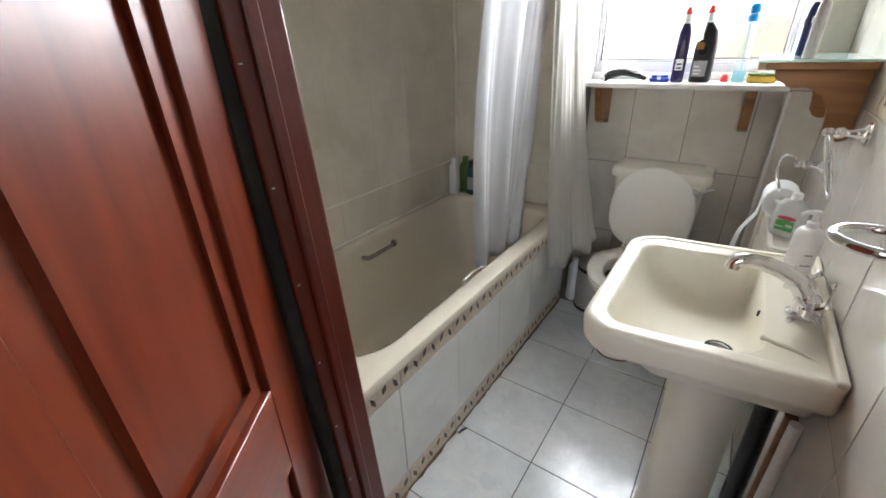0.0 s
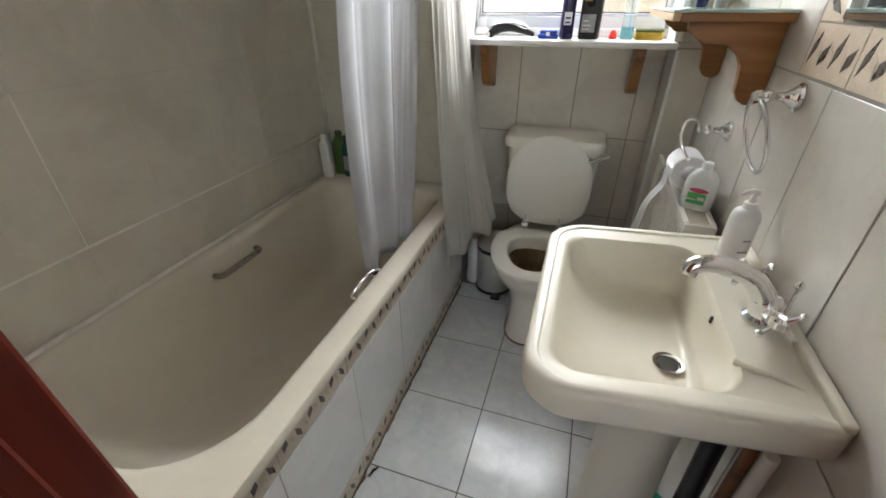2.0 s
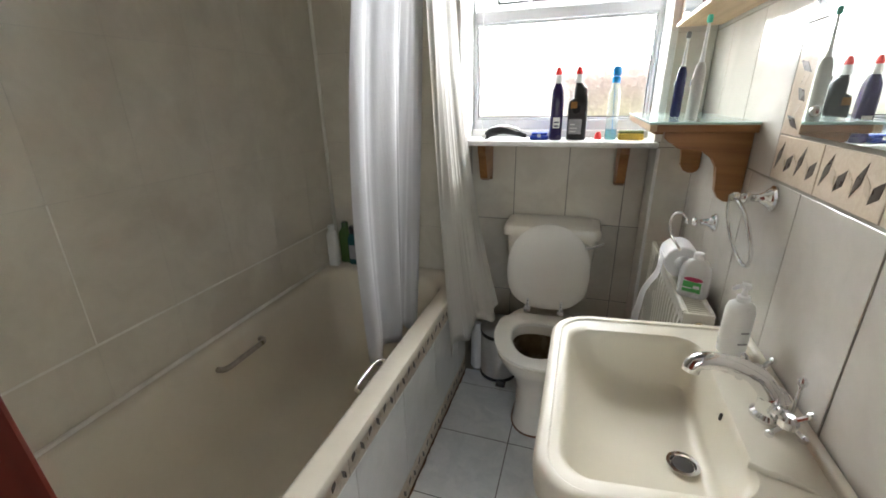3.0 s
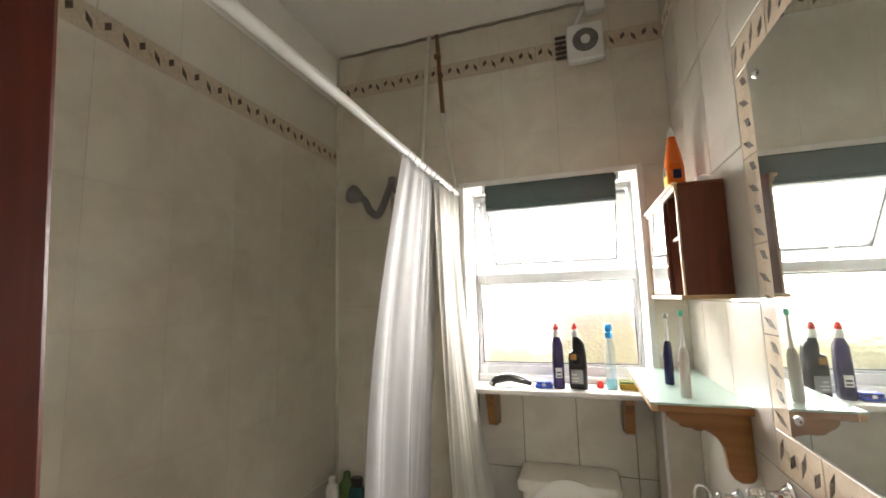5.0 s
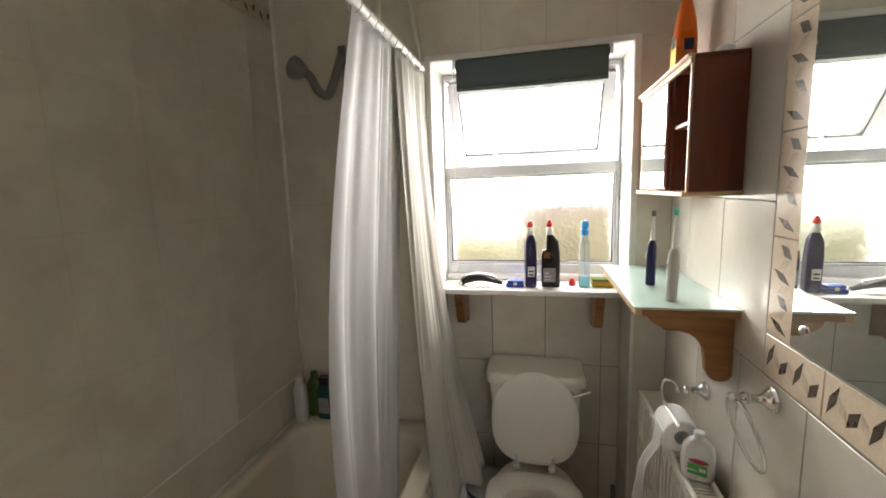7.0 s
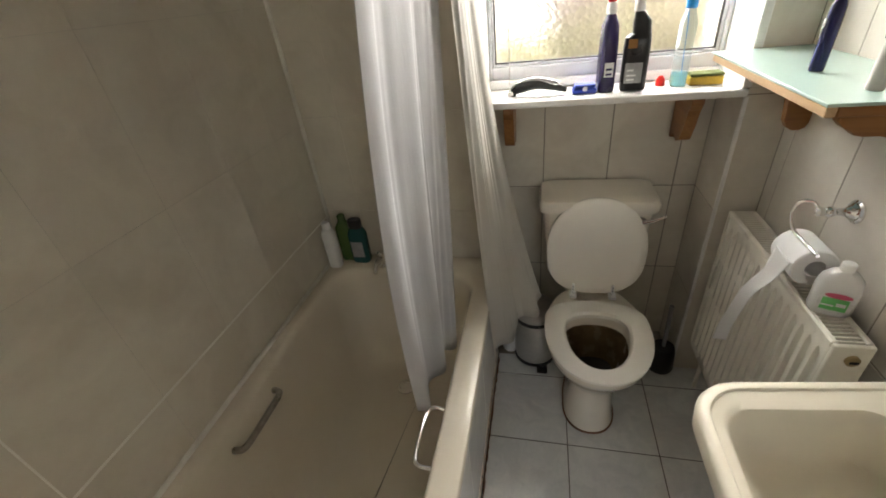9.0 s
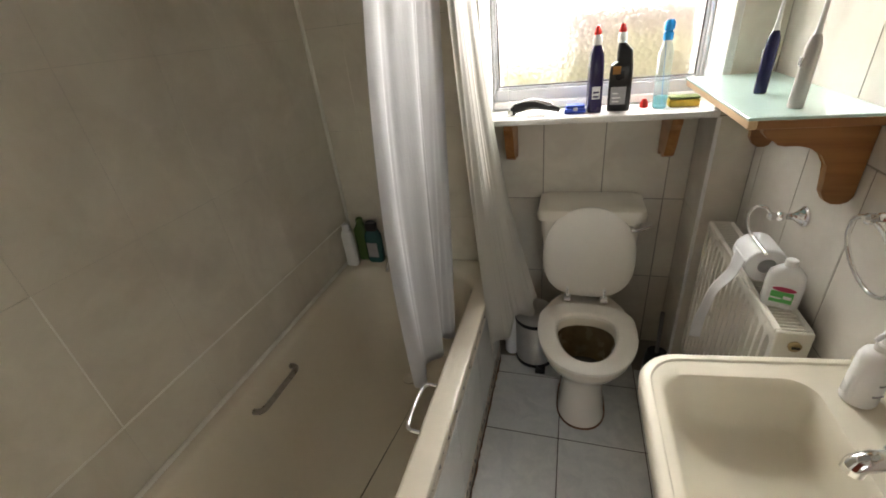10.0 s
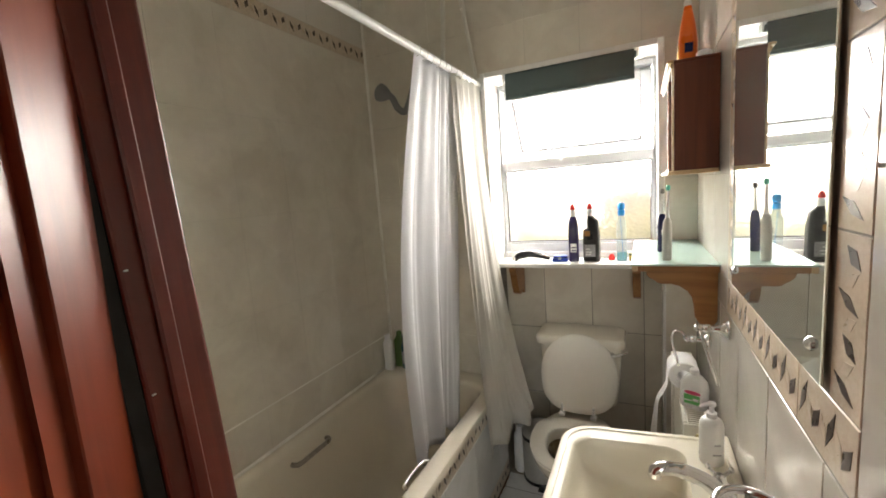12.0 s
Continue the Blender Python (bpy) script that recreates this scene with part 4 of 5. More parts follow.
# ---- toilet ----
def toilet():
    d = thing("toilet", "ivory toilet with close cistern, white seat with the lid up", "toilet")
    cx = -0.207
    x0, x1, y0, y1 = cx - 0.188, cx + 0.188, 2.056, YREC - 0.006
    rings = [rr(x0 + 0.028, y0 + 0.03, x1 - 0.028, y1, 0.03, 0.435), rr(x0 + 0.018, y0 + 0.014, x1 - 0.018, y1, 0.035, 0.46), rr(x0 + 0.010, y0 + 0.004, x1 - 0.010, y1, 0.035, 0.60), rr(x0, y0, x1, y1, 0.03, 0.735)]
    c = part("cistern", ring_faces(BM(), rings, True, True, True), M_TOILET, d, "", True)
    L0 = 0.7355
    rings = [rr(x0 - 0.012, y0 - 0.012, x1 + 0.012, y1, 0.03, L0), rr(x0 - 0.015, y0 - 0.015, x1 + 0.015, y1, 0.032, L0 + 0.008), rr(x0 - 0.015, y0 - 0.015, x1 + 0.015, y1, 0.032, L0 + 0.030),
             rr(x0 - 0.008, y0 - 0.008, x1 + 0.008, y1 - 0.004, 0.03, L0 + 0.042), rr(x0 + 0.02, y0 + 0.016, x1 - 0.02, y1 - 0.02, 0.03, L0 + 0.050)]
    part("cistern_lid", ring_faces(BM(), rings, True, True, True), M_TOILET, d, "", True)
    b = lathe(BM(), [(0.014, 0), (0.014, 0.006), (0.009, 0.012), (0.009, 0.022)], seg=14)
    h = part("flush_lever", b, M_CHROME, c, "chrome flush lever", True)
    h.matrix_local = pose(cx + 0.145, y0 - 0.0005, 0.706, 90, 0, 0)
    part("lever_arm", tube(BM(), [(cx + 0.145, y0 - 0.020, 0.706), (cx + 0.175, y0 - 0.026, 0.716), (cx + 0.215, y0 - 0.026, 0.735)], [0.007, 0.006, 0.004], 10), M_CHROME, c, "chrome flush lever arm", True)

    def egg(w, f, bk, z, cy, n=40, sq=0.9, bp=0.75):
        out = []
        for i in range(n):
            a = 2 * math.pi * i / n
            s, c_ = math.sin(a), math.cos(a)
            yy = -f * abs(c_) ** sq if c_ > 0 else bk * abs(c_) ** bp
            out.append((cx + w * math.copysign(abs(s) ** 0.92, s), cy + yy, z))
        return out
    cy = 1.80
    rings = [egg(0.092, 0.115, 0.22, 0.0, cy), egg(0.088, 0.110, 0.22, 0.02, cy), egg(0.080, 0.100, 0.22, 0.10, cy), egg(0.080, 0.105, 0.22, 0.20, cy), egg(0.105, 0.140, 0.23, 0.27, cy), egg(0.145, 0.185, 0.25, 0.325, cy),
             egg(0.165, 0.212, 0.27, 0.37, cy), egg(0.169, 0.216, 0.275, 0.390, cy), egg(0.162, 0.208, 0.27, 0.396, cy), egg(0.112, 0.160, 0.095, 0.392, cy), egg(0.104, 0.148, 0.085, 0.36, cy), egg(0.088, 0.120, 0.070, 0.28, cy),
             egg(0.062, 0.080, 0.05, 0.21, cy), egg(0.05, 0.06, 0.04, 0.19, cy)]
    b = ring_faces(BM(), rings, True, True, True)
    # inner wall below the rim is brown, darker than the china
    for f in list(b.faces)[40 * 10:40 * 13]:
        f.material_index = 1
    bowl = part("bowl", b, [M_TOILET, M_BOWL_BROWN], d, "", True)
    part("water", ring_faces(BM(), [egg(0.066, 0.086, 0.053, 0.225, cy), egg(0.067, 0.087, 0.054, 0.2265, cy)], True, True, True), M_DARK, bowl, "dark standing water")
    so, si = [], []
    for w, f, bk, z in ((0.170, 0.222, 0.150, 0.4), (0.176, 0.229, 0.155, 0.405), (0.176, 0.229, 0.155, 0.413), (0.166, 0.218, 0.147, 0.421)):
        so.append(egg(w, f, bk, z, cy, sq=1.0, bp=0.5))
    for w, f, bk, z in ((0.112, 0.180, 0.088, 0.421), (0.104, 0.172, 0.080, 0.414), (0.102, 0.170, 0.078, 0.401)):
        so.append(egg(w, f, bk, z, cy, sq=1.0))
    so.append(so[0])
    part("seat", ring_faces(BM(), so, True, False, False), M_SEAT, d, "white plastic toilet seat", True)

    def lid_ring(s, y, inset=0.0):
        out = []
        for i in range(40):
            a = 2 * math.pi * i / 40
            q, c_ = math.sin(a), math.cos(a)
            h = 0.20 + (0.185 - inset) * c_ if c_ > 0 else 0.20 - (0.185 - inset) * abs(c_) ** 0.7
            out.append((cx + (0.172 - inset) * math.copysign(abs(q) ** (0.95 if c_ > 0 else 0.78), q), y, h))
        return out
    b = ring_faces(BM(), [lid_ring(1, 0.010), lid_ring(1, 0.012), lid_ring(1, -0.003), lid_ring(1, -0.008, 0.006), lid_ring(1, -0.009, 0.03)], True, True, True)
    lid = part("lid", b, M_SEAT, d, "white raised toilet lid", True)
    lid.matrix_local = pose(0, 1.985, 0.415, -10, 0, 0)
    for x in (cx - 0.072, cx + 0.068):
        b = bx(x - 0.013, 1.955, 0.422, x + 0.013, 1.992, 0.436, 0.004, 2)
        box(b, x - 0.005, 1.972, 0.43, x + 0.005, 1.984, 0.475, 0.003)
        part("hinge", b, M_WHITEPL, d)
        for z in (0.452, 0.466):
            part("hinge_hole", tube(BM(), [(x, 1.9705, z), (x, 1.9725, z)], 0.0022, 8), M_DARK, d)
    part("foot_seal", ring_faces(BM(), [egg(0.096, 0.119, 0.222, 0.0005, cy), egg(0.096, 0.119, 0.222, 0.003, cy), egg(0.090, 0.113, 0.221, 0.006, cy)], True, True, True), M_RUST, d, "brown stained sealant round the foot")
    part("pan_connector", tube(BM(), [(cx, 2.02, 0.16), (cx, 2.25, 0.17)], 0.055, 18), M_PIPEW, d, "", True)
    return d


toilet()


# ---- pedal bin and brush ----
def pedal_bin():
    d = thing("pedal_bin", "small round grey pedal bin with a bag edge showing", "bin")
    cx, cy = -0.415, 2.07
    part("body", lathe(BM(), [(0.085, 0.012), (0.088, 0.03), (0.088, 0.235), (0.084, 0.24)], cx, cy, 0, 28), M_BIN, d, "", True)
    part("lid", lathe(BM(), [(0.088, 0.246), (0.091, 0.250), (0.090, 0.262), (0.075, 0.285), (0.035, 0.298), (0.0, 0.300)][:-1], cx, cy, 0, 28), M_BIN, d, "", True)
    part("liner_edge", lathe(BM(), [(0.0895, 0.228), (0.0905, 0.236), (0.0905, 0.244), (0.087, 0.247)], cx, cy, 0, 28), M_BLACK, d, "black bin bag edge", True)
    part("base", lathe(BM(), [(0.090, 0.0), (0.092, 0.006), (0.090, 0.016)], cx, cy, 0, 28), M_BLACK, d, "", True)
    part("pedal", bx(cx + 0.01, cy - 0.13, 0.006, cx + 0.055, cy - 0.085, 0.018, 0.004, 2), M_BLACK, d, "black foot pedal")
    return d


pedal_bin()
d = thing("toilet_brush", "black toilet brush standing in its black holder", "toilet brush")
part("holder", lathe(BM(), [(0.048, 0.0), (0.052, 0.01), (0.046, 0.10), (0.040, 0.12), (0.036, 0.12)], 0.105, 2.045, 0, 24), M_BLACK, d, "", True)
part("handle", tube(BM(), [(0.105, 2.045, 0.05), (0.100, 2.05, 0.33)], [0.007, 0.009], 10), M_GREYPL, d, "", True)
b = lathe(BM(), [(0.03, 0.0), (0.036, 0.012), (0.034, 0.20), (0.020, 0.222), (0.017, 0.25)], -0.525, 2.09, 0.0, 20)
solid("cleaner_bottle", b, M_WHITEPL, "pale grey cleaner bottle on the floor beside the bath", "bottle", True)


# ---- radiator ----
def radiator():
    d = thing("radiator", "cream panel radiator with a top grille on the tiled wall", "radiator")
    x0, x1, y0, y1, z0, z1 = 0.175, 0.247, 1.418, 2.000, 0.19, 0.773
    b = BM()
    n = 16
    pitch = (y1 - y0 - 0.05) / n
    prof = [(y0 + 0.004, x0 + 0.004), (y0 + 0.022, x0 + 0.004)]
    for k in range(n):
        a = y0 + 0.025 + k * pitch
        prof += [(a + pitch * 0.12, x0 + 0.010), (a + pitch * 0.40, x0 + 0.010), (a + pitch * 0.55, x0), (a + pitch * 0.85, x0)]
    prof += [(y1 - 0.022, x0 + 0.004), (y1 - 0.004, x0 + 0.004)]
    rows = []
    for z in (z0, z0 + 0.03, z0 + 0.05, z1 - 0.06, z1 - 0.04, z1 - 0.004):
        flat = z < z0 + 0.04 or z > z1 - 0.05
        rows.append([(x0 + 0.004 if flat else x, y, z) for y, x in prof])
    ring_faces(b, rows, False, False, False)
    f = part("front_panel", b, M_RADIATOR, d, "cream fluted radiator panel", True)
    sm = f.modifiers.new("thick", "SOLIDIFY")
    sm.thickness, sm.offset = 0.0015, 0.0
    part("back_panel", bx(x1 - 0.014, y0 + 0.004, z0, x1 - 0.002, y1 - 0.004, z1 - 0.006, 0.004), M_RADIATOR, d)
    for a, c in ((y0, y0 + 0.010), (y1 - 0.010, y1)):
        part("end_cover", bx(x0 - 0.001, a, z0 + 0.02, x1, c, z1, 0.003, 2), M_RADIATOR, d)
    for a, c in ((x0 - 0.002, x0 + 0.012), (x1 - 0.012, x1 + 0.001)):
        part("grille_rail", bx(a, y0 + 0.010, z1 - 0.014, c, y1 - 0.010, z1 + 0.002, 0.003), M_RADIATOR, d)
    part("grille_well", bx(x0 + 0.012, y0 + 0.010, z1 - 0.02, x1 - 0.012, y1 - 0.010, z1 - 0.016), M_GRILLE, d)
    slat = mesh_of(bx(-0.024, -0.0025, -0.004, 0.024, 0.0025, 0.003, 0.0008), "slat", M_RADIATOR)
    ns = 46
    for k in range(ns):
        o = new("slat", slat)
        o.parent = d
        o.matrix_local = pose((x0 + x1) / 2, y0 + 0.018 + (y1 - y0 - 0.036) * k / (ns - 1), z1 - 0.004)
    b = lathe(BM(), [(0.013, 0), (0.013, 0.006), (0.010, 0.008)], seg=18)
    k = part("bleed_plug", b, M_BRASS, d, "brass bleed plug", True)
    k.matrix_local = pose(0.214, y0 - 0.0005, z1 - 0.035, 90, 0, 0)
    part("cross_pin", bx(0.206, y0 - 0.011, z1 - 0.038, 0.222, y0 - 0.0075, z1 - 0.032, 0.001), M_DARK, d)
    for y in (y0 + 0.05, y1 - 0.05):
        part("tail_pipe", tube(BM(), [(0.214, y, 0.0), (0.214, y, z0 + 0.005)], 0.0075, 10), M_PIPEW, d, "", True)
    for y in (y0 + 0.1, y1 - 0.1):
        part("bracket", bx(x1 - 0.004, y - 0.015, 0.45, XR - 0.001, y + 0.015, 0.55), M_RADIATOR, d)
    return d


M_BRASS = mat("dull_brass", (0.42, 0.33, 0.18), 0.35, 0.8, var=0.15)
radiator()

# ---- mirror, cabinet, shelf on the right wall ----
MY0, MY1, MZ0, MZ1 = 0.735, 1.289, 1.227, 2.020
d = thing("wall_mirror", "large screwed wall mirror framed by a patterned tile border", "mirror")
part("glass", bx(XR - 0.007, MY0, MZ0, XR - 0.0022, MY1, MZ1, 0.0012), M_MIRROR, d)
for y in (MY0 + 0.035, MY1 - 0.038):
    for z in (MZ0 + 0.042, MZ1 - 0.045):
        b = lathe(BM(), [(0.0095, 0), (0.0095, 0.002), (0.006, 0.006), (0.002, 0.0075)], seg=14)
        o = part("mirror_screw", b, M_CHROME, d, "domed chrome mirror screw", True)
        o.matrix_local = pose(XR - 0.0071, y, z, 0, -90, 0)


def cabinet():
    d = thing("bathroom_cabinet", "brown wooden wall cabinet with mirror door and open shelves", "cabinet")
    x0, x1, y0, y1, z0, z1 = 0.156, XR - 0.002, 1.522, 1.980, 1.511, 1.812
    part("side", bx(x0, y0, z0, x1, y0 + 0.014, z1, 0.0015), M_CAB, d)
    part("side", bx(x0, y1 - 0.014, z0, x1, y1, z1, 0.0015), M_CAB, d)
    part("back", bx(x1 - 0.008, y0 + 0.014, z0 + 0.012, x1 - 0.001, y1 - 0.014, z1 - 0.012), M_CAB, d)
    part("bottom", bx(x0 - 0.016, y0 - 0.004, z0 - 0.012, x1, y1 + 0.010, z0, 0.003, 2), M_CABEDGE, d, "pale pine bottom board")
    part("top", bx(x0 - 0.004, y0 + 0.0005, z1, x1, y1 - 0.0005, z1 + 0.010, 0.002), M_CAB, d)
    b = BM()
    for k, (o, za, zb) in enumerate(((0.010, z1 - 0.012, z1 + 0.002), (0.018, z1 + 0.002, z1 + 0.010))):
        box(b, x0 - o, y0 - 0.002 - o * 0.3, za, x0 - 0.001, y1 + o * 0.5, zb, 0.002)
    part("cornice", b, M_CABEDGE, d, "pale pine cornice moulding")
    part("divider", bx(x0 + 0.006, 1.684, z0, x1 - 0.009, 1.696, z1, 0.001), M_CAB, d)
    part("shelf", bx(x0 + 0.010, y0 + 0.014, 1.672, x1 - 0.009, 1.684, 1.682, 0.001), M_CABEDGE, d)
    part("front_edge", bx(x0 - 0.006, y0, z0, x0 - 0.0005, y0 + 0.010, z1 - 0.012, 0.001), M_CABEDGE, d)
    part("front_edge", bx(x0 - 0.006, y1 - 0.014, z0, x0 - 0.0005, y1, z1 - 0.012, 0.001), M_CABEDGE, d)
    dr = part("door", bx(x0 - 0.004, 1.694, z0 + 0.002, x0 + 0.005, y1 - 0.015, z1 - 0.013, 0.001), M_CAB, d, "mirrored sliding cabinet door")
    part("mirror_panel", bx(x0 - 0.008, 1.702, z0 + 0.008, x0 - 0.0045, y1 - 0.020, z1 - 0.018), M_MIRROR, dr)
    return d


cabinet()
b = lathe(BM(), [(0.020, 0), (0.022, 0.004), (0.022, 0.035), (0.020, 0.04)], 0.20, 1.605, 1.5115, 20)
box(b, 0.182, 1.560, 1.5115, 0.225, 1.582, 1.529, 0.006)
solid("cotton_pot", b, M_WHITEPL, "small white pot inside the open cabinet", "pot", True)


def shelf():
    d = thing("glass_shelf", "frosted glass shelf on a pine frame with two scrolled brackets", "shelf")
    x0, x1, y0, y1, z = 0.040, XR - 0.002, 1.485, 2.038, 1.238
    part("glass", bx(x0 - 0.003, y0 - 0.003, z - 0.006, x1, y1, z, 0.0012), M_SHELFGLASS, d, "pale green frosted glass")
    part("front_rail", bx(x0, y0, z - 0.024, x0 + 0.016, y1 - 0.002, z - 0.0062, 0.002), M_CABEDGE, d, "pale pine front edge")
    part("side_rail", bx(x0 + 0.016, y0, z - 0.024, x1, y0 + 0.016, z - 0.0062, 0.002), M_PINE_SHADED, d)
    part("back_rail", bx(x1 - 0.016, y0 + 0.016, z - 0.024, x1, y1 - 0.002, z - 0.0062, 0.002), M_PINE_SHADED, d)
    part("side_rail", bx(x0 + 0.016, y1 - 0.018, z - 0.024, x1 - 0.016, y1 - 0.002, z - 0.0062, 0.002), M_PINE_SHADED, d)
    out = [(0.0, 0.0), (0.190, 0.0), (0.188, -0.016), (0.178, -0.026), (0.165, -0.030), (0.158, -0.040), (0.145, -0.043), (0.12, -0.040), (0.098, -0.046), (0.076, -0.062), (0.062, -0.085), (0.060, -0.115),
           (0.058, -0.142), (0.048, -0.160), (0.034, -0.168), (0.018, -0.168), (0.006, -0.162), (0.0, -0.150)]
    for y in (1.512, 1.935):
        b = prism(BM(), out, 0.022, bevel=0.002)
        o = part("bracket", b, M_PINE_SHADED, d, "scrolled varnished pine bracket")
        o.matrix_local = Matrix(((-1, 0, 0, XR - 0.002), (0, 0, 1, y), (0, 1, 0, z - 0.0242), (0, 0, 0, 1)))
    return d


shelf()


def toothbrush(x, y, h, body, head, label, lean):
    d = thing("electric_toothbrush", label, "toothbrush", pose(x, y, 1.2385, lean[0], lean[1], 0))
    part("handle", lathe(BM(), [(0.0125, 0.0), (0.0135, 0.004), (0.0135, 0.09), (0.0125, 0.115), (0.009, 0.128), (0.006, 0.132)], seg=18), body, d, "", True)
    part("neck", lathe(BM(), [(0.0062, 0.132), (0.0048, 0.145), (0.0035, h - 0.03), (0.003, h - 0.012)], seg=12), M_WHITEPL, d, "white brush neck", True)
    b = lathe(BM(), [(0.004, -0.003), (0.0065, 0.0), (0.0065, 0.009), (0.005, 0.014)], 0, 0, h - 0.014, 12)
    part("brush_head", b, head, d, "", True)
    part("button", bx(-0.0165, -0.004, 0.078, -0.0125, 0.004, 0.094, 0.0015), M_SILVER, d)
    return d


toothbrush(0.130, 1.725, 0.218, M_NAVY, M_GREYPL, "navy electric toothbrush standing on the glass shelf", (0, 1))
toothbrush(0.138, 1.556, 0.232, mat("stone_plastic", (0.50, 0.47, 0.44), 0.35, var=0.05), M_MINT, "grey electric toothbrush with a mint head on the shelf", (0, 1))


# ---- rings and paper holder ----
def rose(parent, x, y, z):
    """A fluted wall rose with a post that points away from the right wall."""
    b = lathe(BM(), [(0.026, 0), (0.026, 0.004), (0.021, 0.007), (0.020, 0.011), (0.014, 0.016), (0.009, 0.026), (0.008, 0.040), (0.011, 0.044), (0.0125, 0.050), (0.011, 0.056), (0.007, 0.060), (0.010, 0.064), (0.010, 0.074), (0.005, 0.079)], seg=22)
    o = part("wall_rose", b, M_CHROME, parent, "", True)
    o.matrix_local = pose(x, y, z, 0, -90, 0)


d = thing("towel_ring", "chrome towel ring hanging from a round wall rose", "towel ring")
rose(d, XR - 0.001, 1.333, 1.097)
part("ring", tube(BM(), [(XR - 0.047 - 0.020 * math.cos(a * 0.1745), 1.335 + 0.072 * math.sin(a * 0.1745), 1.022 + 0.072 * math.cos(a * 0.1745)) for a in range(36)], 0.0042, 10, closed=True), M_CHROME, d, "", True)
d = thing("tumbler_holder", "chrome tumbler holder ring on the wall near the door", "tumbler holder")
rose(d, XR - 0.001, 0.655, 1.102)
part("ring", tube(BM(), [(XR - 0.086 + 0.037 * math.cos(a * 0.1745), 0.655 + 0.037 * math.sin(a * 0.1745), 1.098) for a in range(36)], 0.0055, 10, closed=True), M_CHROME, d, "", True)
d = thing("paper_holder", "chrome toilet paper holder on a round wall rose", "paper holder")
rose(d, XR - 0.001, 1.655, 0.952)
part("arm", tube(BM(), smooth_path([(XR - 0.070, 1.655, 0.952), (XR - 0.085, 1.663, 0.972), (XR - 0.105, 1.672, 0.968), (XR - 0.112, 1.675, 0.940), (XR - 0.106, 1.66, 0.905), (XR - 0.10, 1.62, 0.895), (XR - 0.10, 1.56, 0.895)]), 0.0042, 10), M_CHROME, d, "", True)


def paper_roll():
    d = thing("toilet_roll", "white toilet paper roll with a long hanging tail", "toilet roll")
    cx, cz, R = 0.188, 0.850, 0.046
    b = BM()
    prof = [(0.020, 0.0), (R - 0.003, 0.0), (R, 0.003), (R, 0.098), (R - 0.003, 0.101), (0.020, 0.101), (0.020, 0.0)]
    rings = [[(cx + r * math.cos(a * 0.1745), 1.578 + w, cz + r * math.sin(a * 0.1745)) for a in range(36)] for r, w in prof]
    ring_faces(b, rings, True, False, False)
    part("roll", b, M_PAPER, d, "", True)
    b = BM()
    line = smooth_path([(cx - R + 0.001, 0, cz + 0.01), (cx - R - 0.001, 0, cz - 0.025), (cx - R - 0.004, 0, 0.79), (0.112, 0, 0.73), (0.104, 0, 0.66), (0.100, 0, 0.60), (0.104, 0, 0.535)], 6)
    rows = []
    for k, p in enumerate(line):
        v = k / (len(line) - 1)
        ya = 1.582 + 0.085 * v ** 0.9
        yb = ya + 0.050 * (1 - v) ** 1.5 + 0.026
        rows.append([(p.x + 0.012 * math.sin(u * 2.6 + v * 2) * v, ya + (yb - ya) * u, p.z - 0.02 * u * v) for u in [i / 8 for i in range(9)]])
    ring_faces(b, rows, False, False, False)
    o = part("tail", b, M_PAPER, d, "loose hanging end of paper", True)
    sm = o.modifiers.new("thick", "SOLIDIFY")
    sm.thickness = 0.0006
    return d


paper_roll()


def loft(rows, mi=0, n=6):
    """Rounded-rectangle sections (half width x, half depth y, corner, z, dx, dy), stacked."""
    return ring_faces(BM(), [rr(dx - a, dy - c, dx + a, dy + c, min(r, a * 0.98, c * 0.98), z, n) for a, c, r, z, dx, dy in rows], True, True, True, mi)


def handwash():
    d = thing("handwash_bottle", "white handwash bottle with green label on the radiator", "bottle", pose(0.212, 1.530, 0.7755, 0, 0, -22) @ Matrix.Scale(0.84, 4))
    part("body", loft([(0.041, 0.024, 0.02, 0.0, 0, 0), (0.045, 0.028, 0.022, 0.008, 0, 0), (0.046, 0.029, 0.022, 0.075, 0, 0), (0.042, 0.026, 0.022, 0.102, 0, 0), (0.028, 0.020, 0.018, 0.120, 0, 0), (0.015, 0.014, 0.013, 0.128, 0, 0)]), mat("milky_plastic", (0.82, 0.83, 0.82), 0.25, var=0.03, trans=0.1, bump=0), d, "", True)
    part("cap", lathe(BM(), [(0.015, 0.128), (0.015, 0.146), (0.012, 0.149)], seg=20), M_WHITEPL, d, "", True)
    part("label", bx(-0.034, -0.0302, 0.022, 0.034, -0.0289, 0.070), M_LABELW, d)
    part("label_band", bx(-0.026, -0.0312, 0.022, 0.026, -0.0303, 0.058), M_GREEN, d, "green label band")
    b = lathe(BM(), [(0.027, 0.0), (0.027, 0.0008)], seg=24, sy=0.28)
    o = part("label_mark", b, M_PINKL, d, "crimson oval label mark")
    o.matrix_local = pose(0.002, -0.0303, 0.066, 90, 0, 0)
    part("label_print", bx(0.004, -0.0322, 0.036, 0.022, -0.0313, 0.046), M_LABELW, d)
    part("label_print", bx(-0.026, -0.0322, 0.034, 0.0, -0.0313, 0.038), M_LABELW, d)
    return d


handwash()


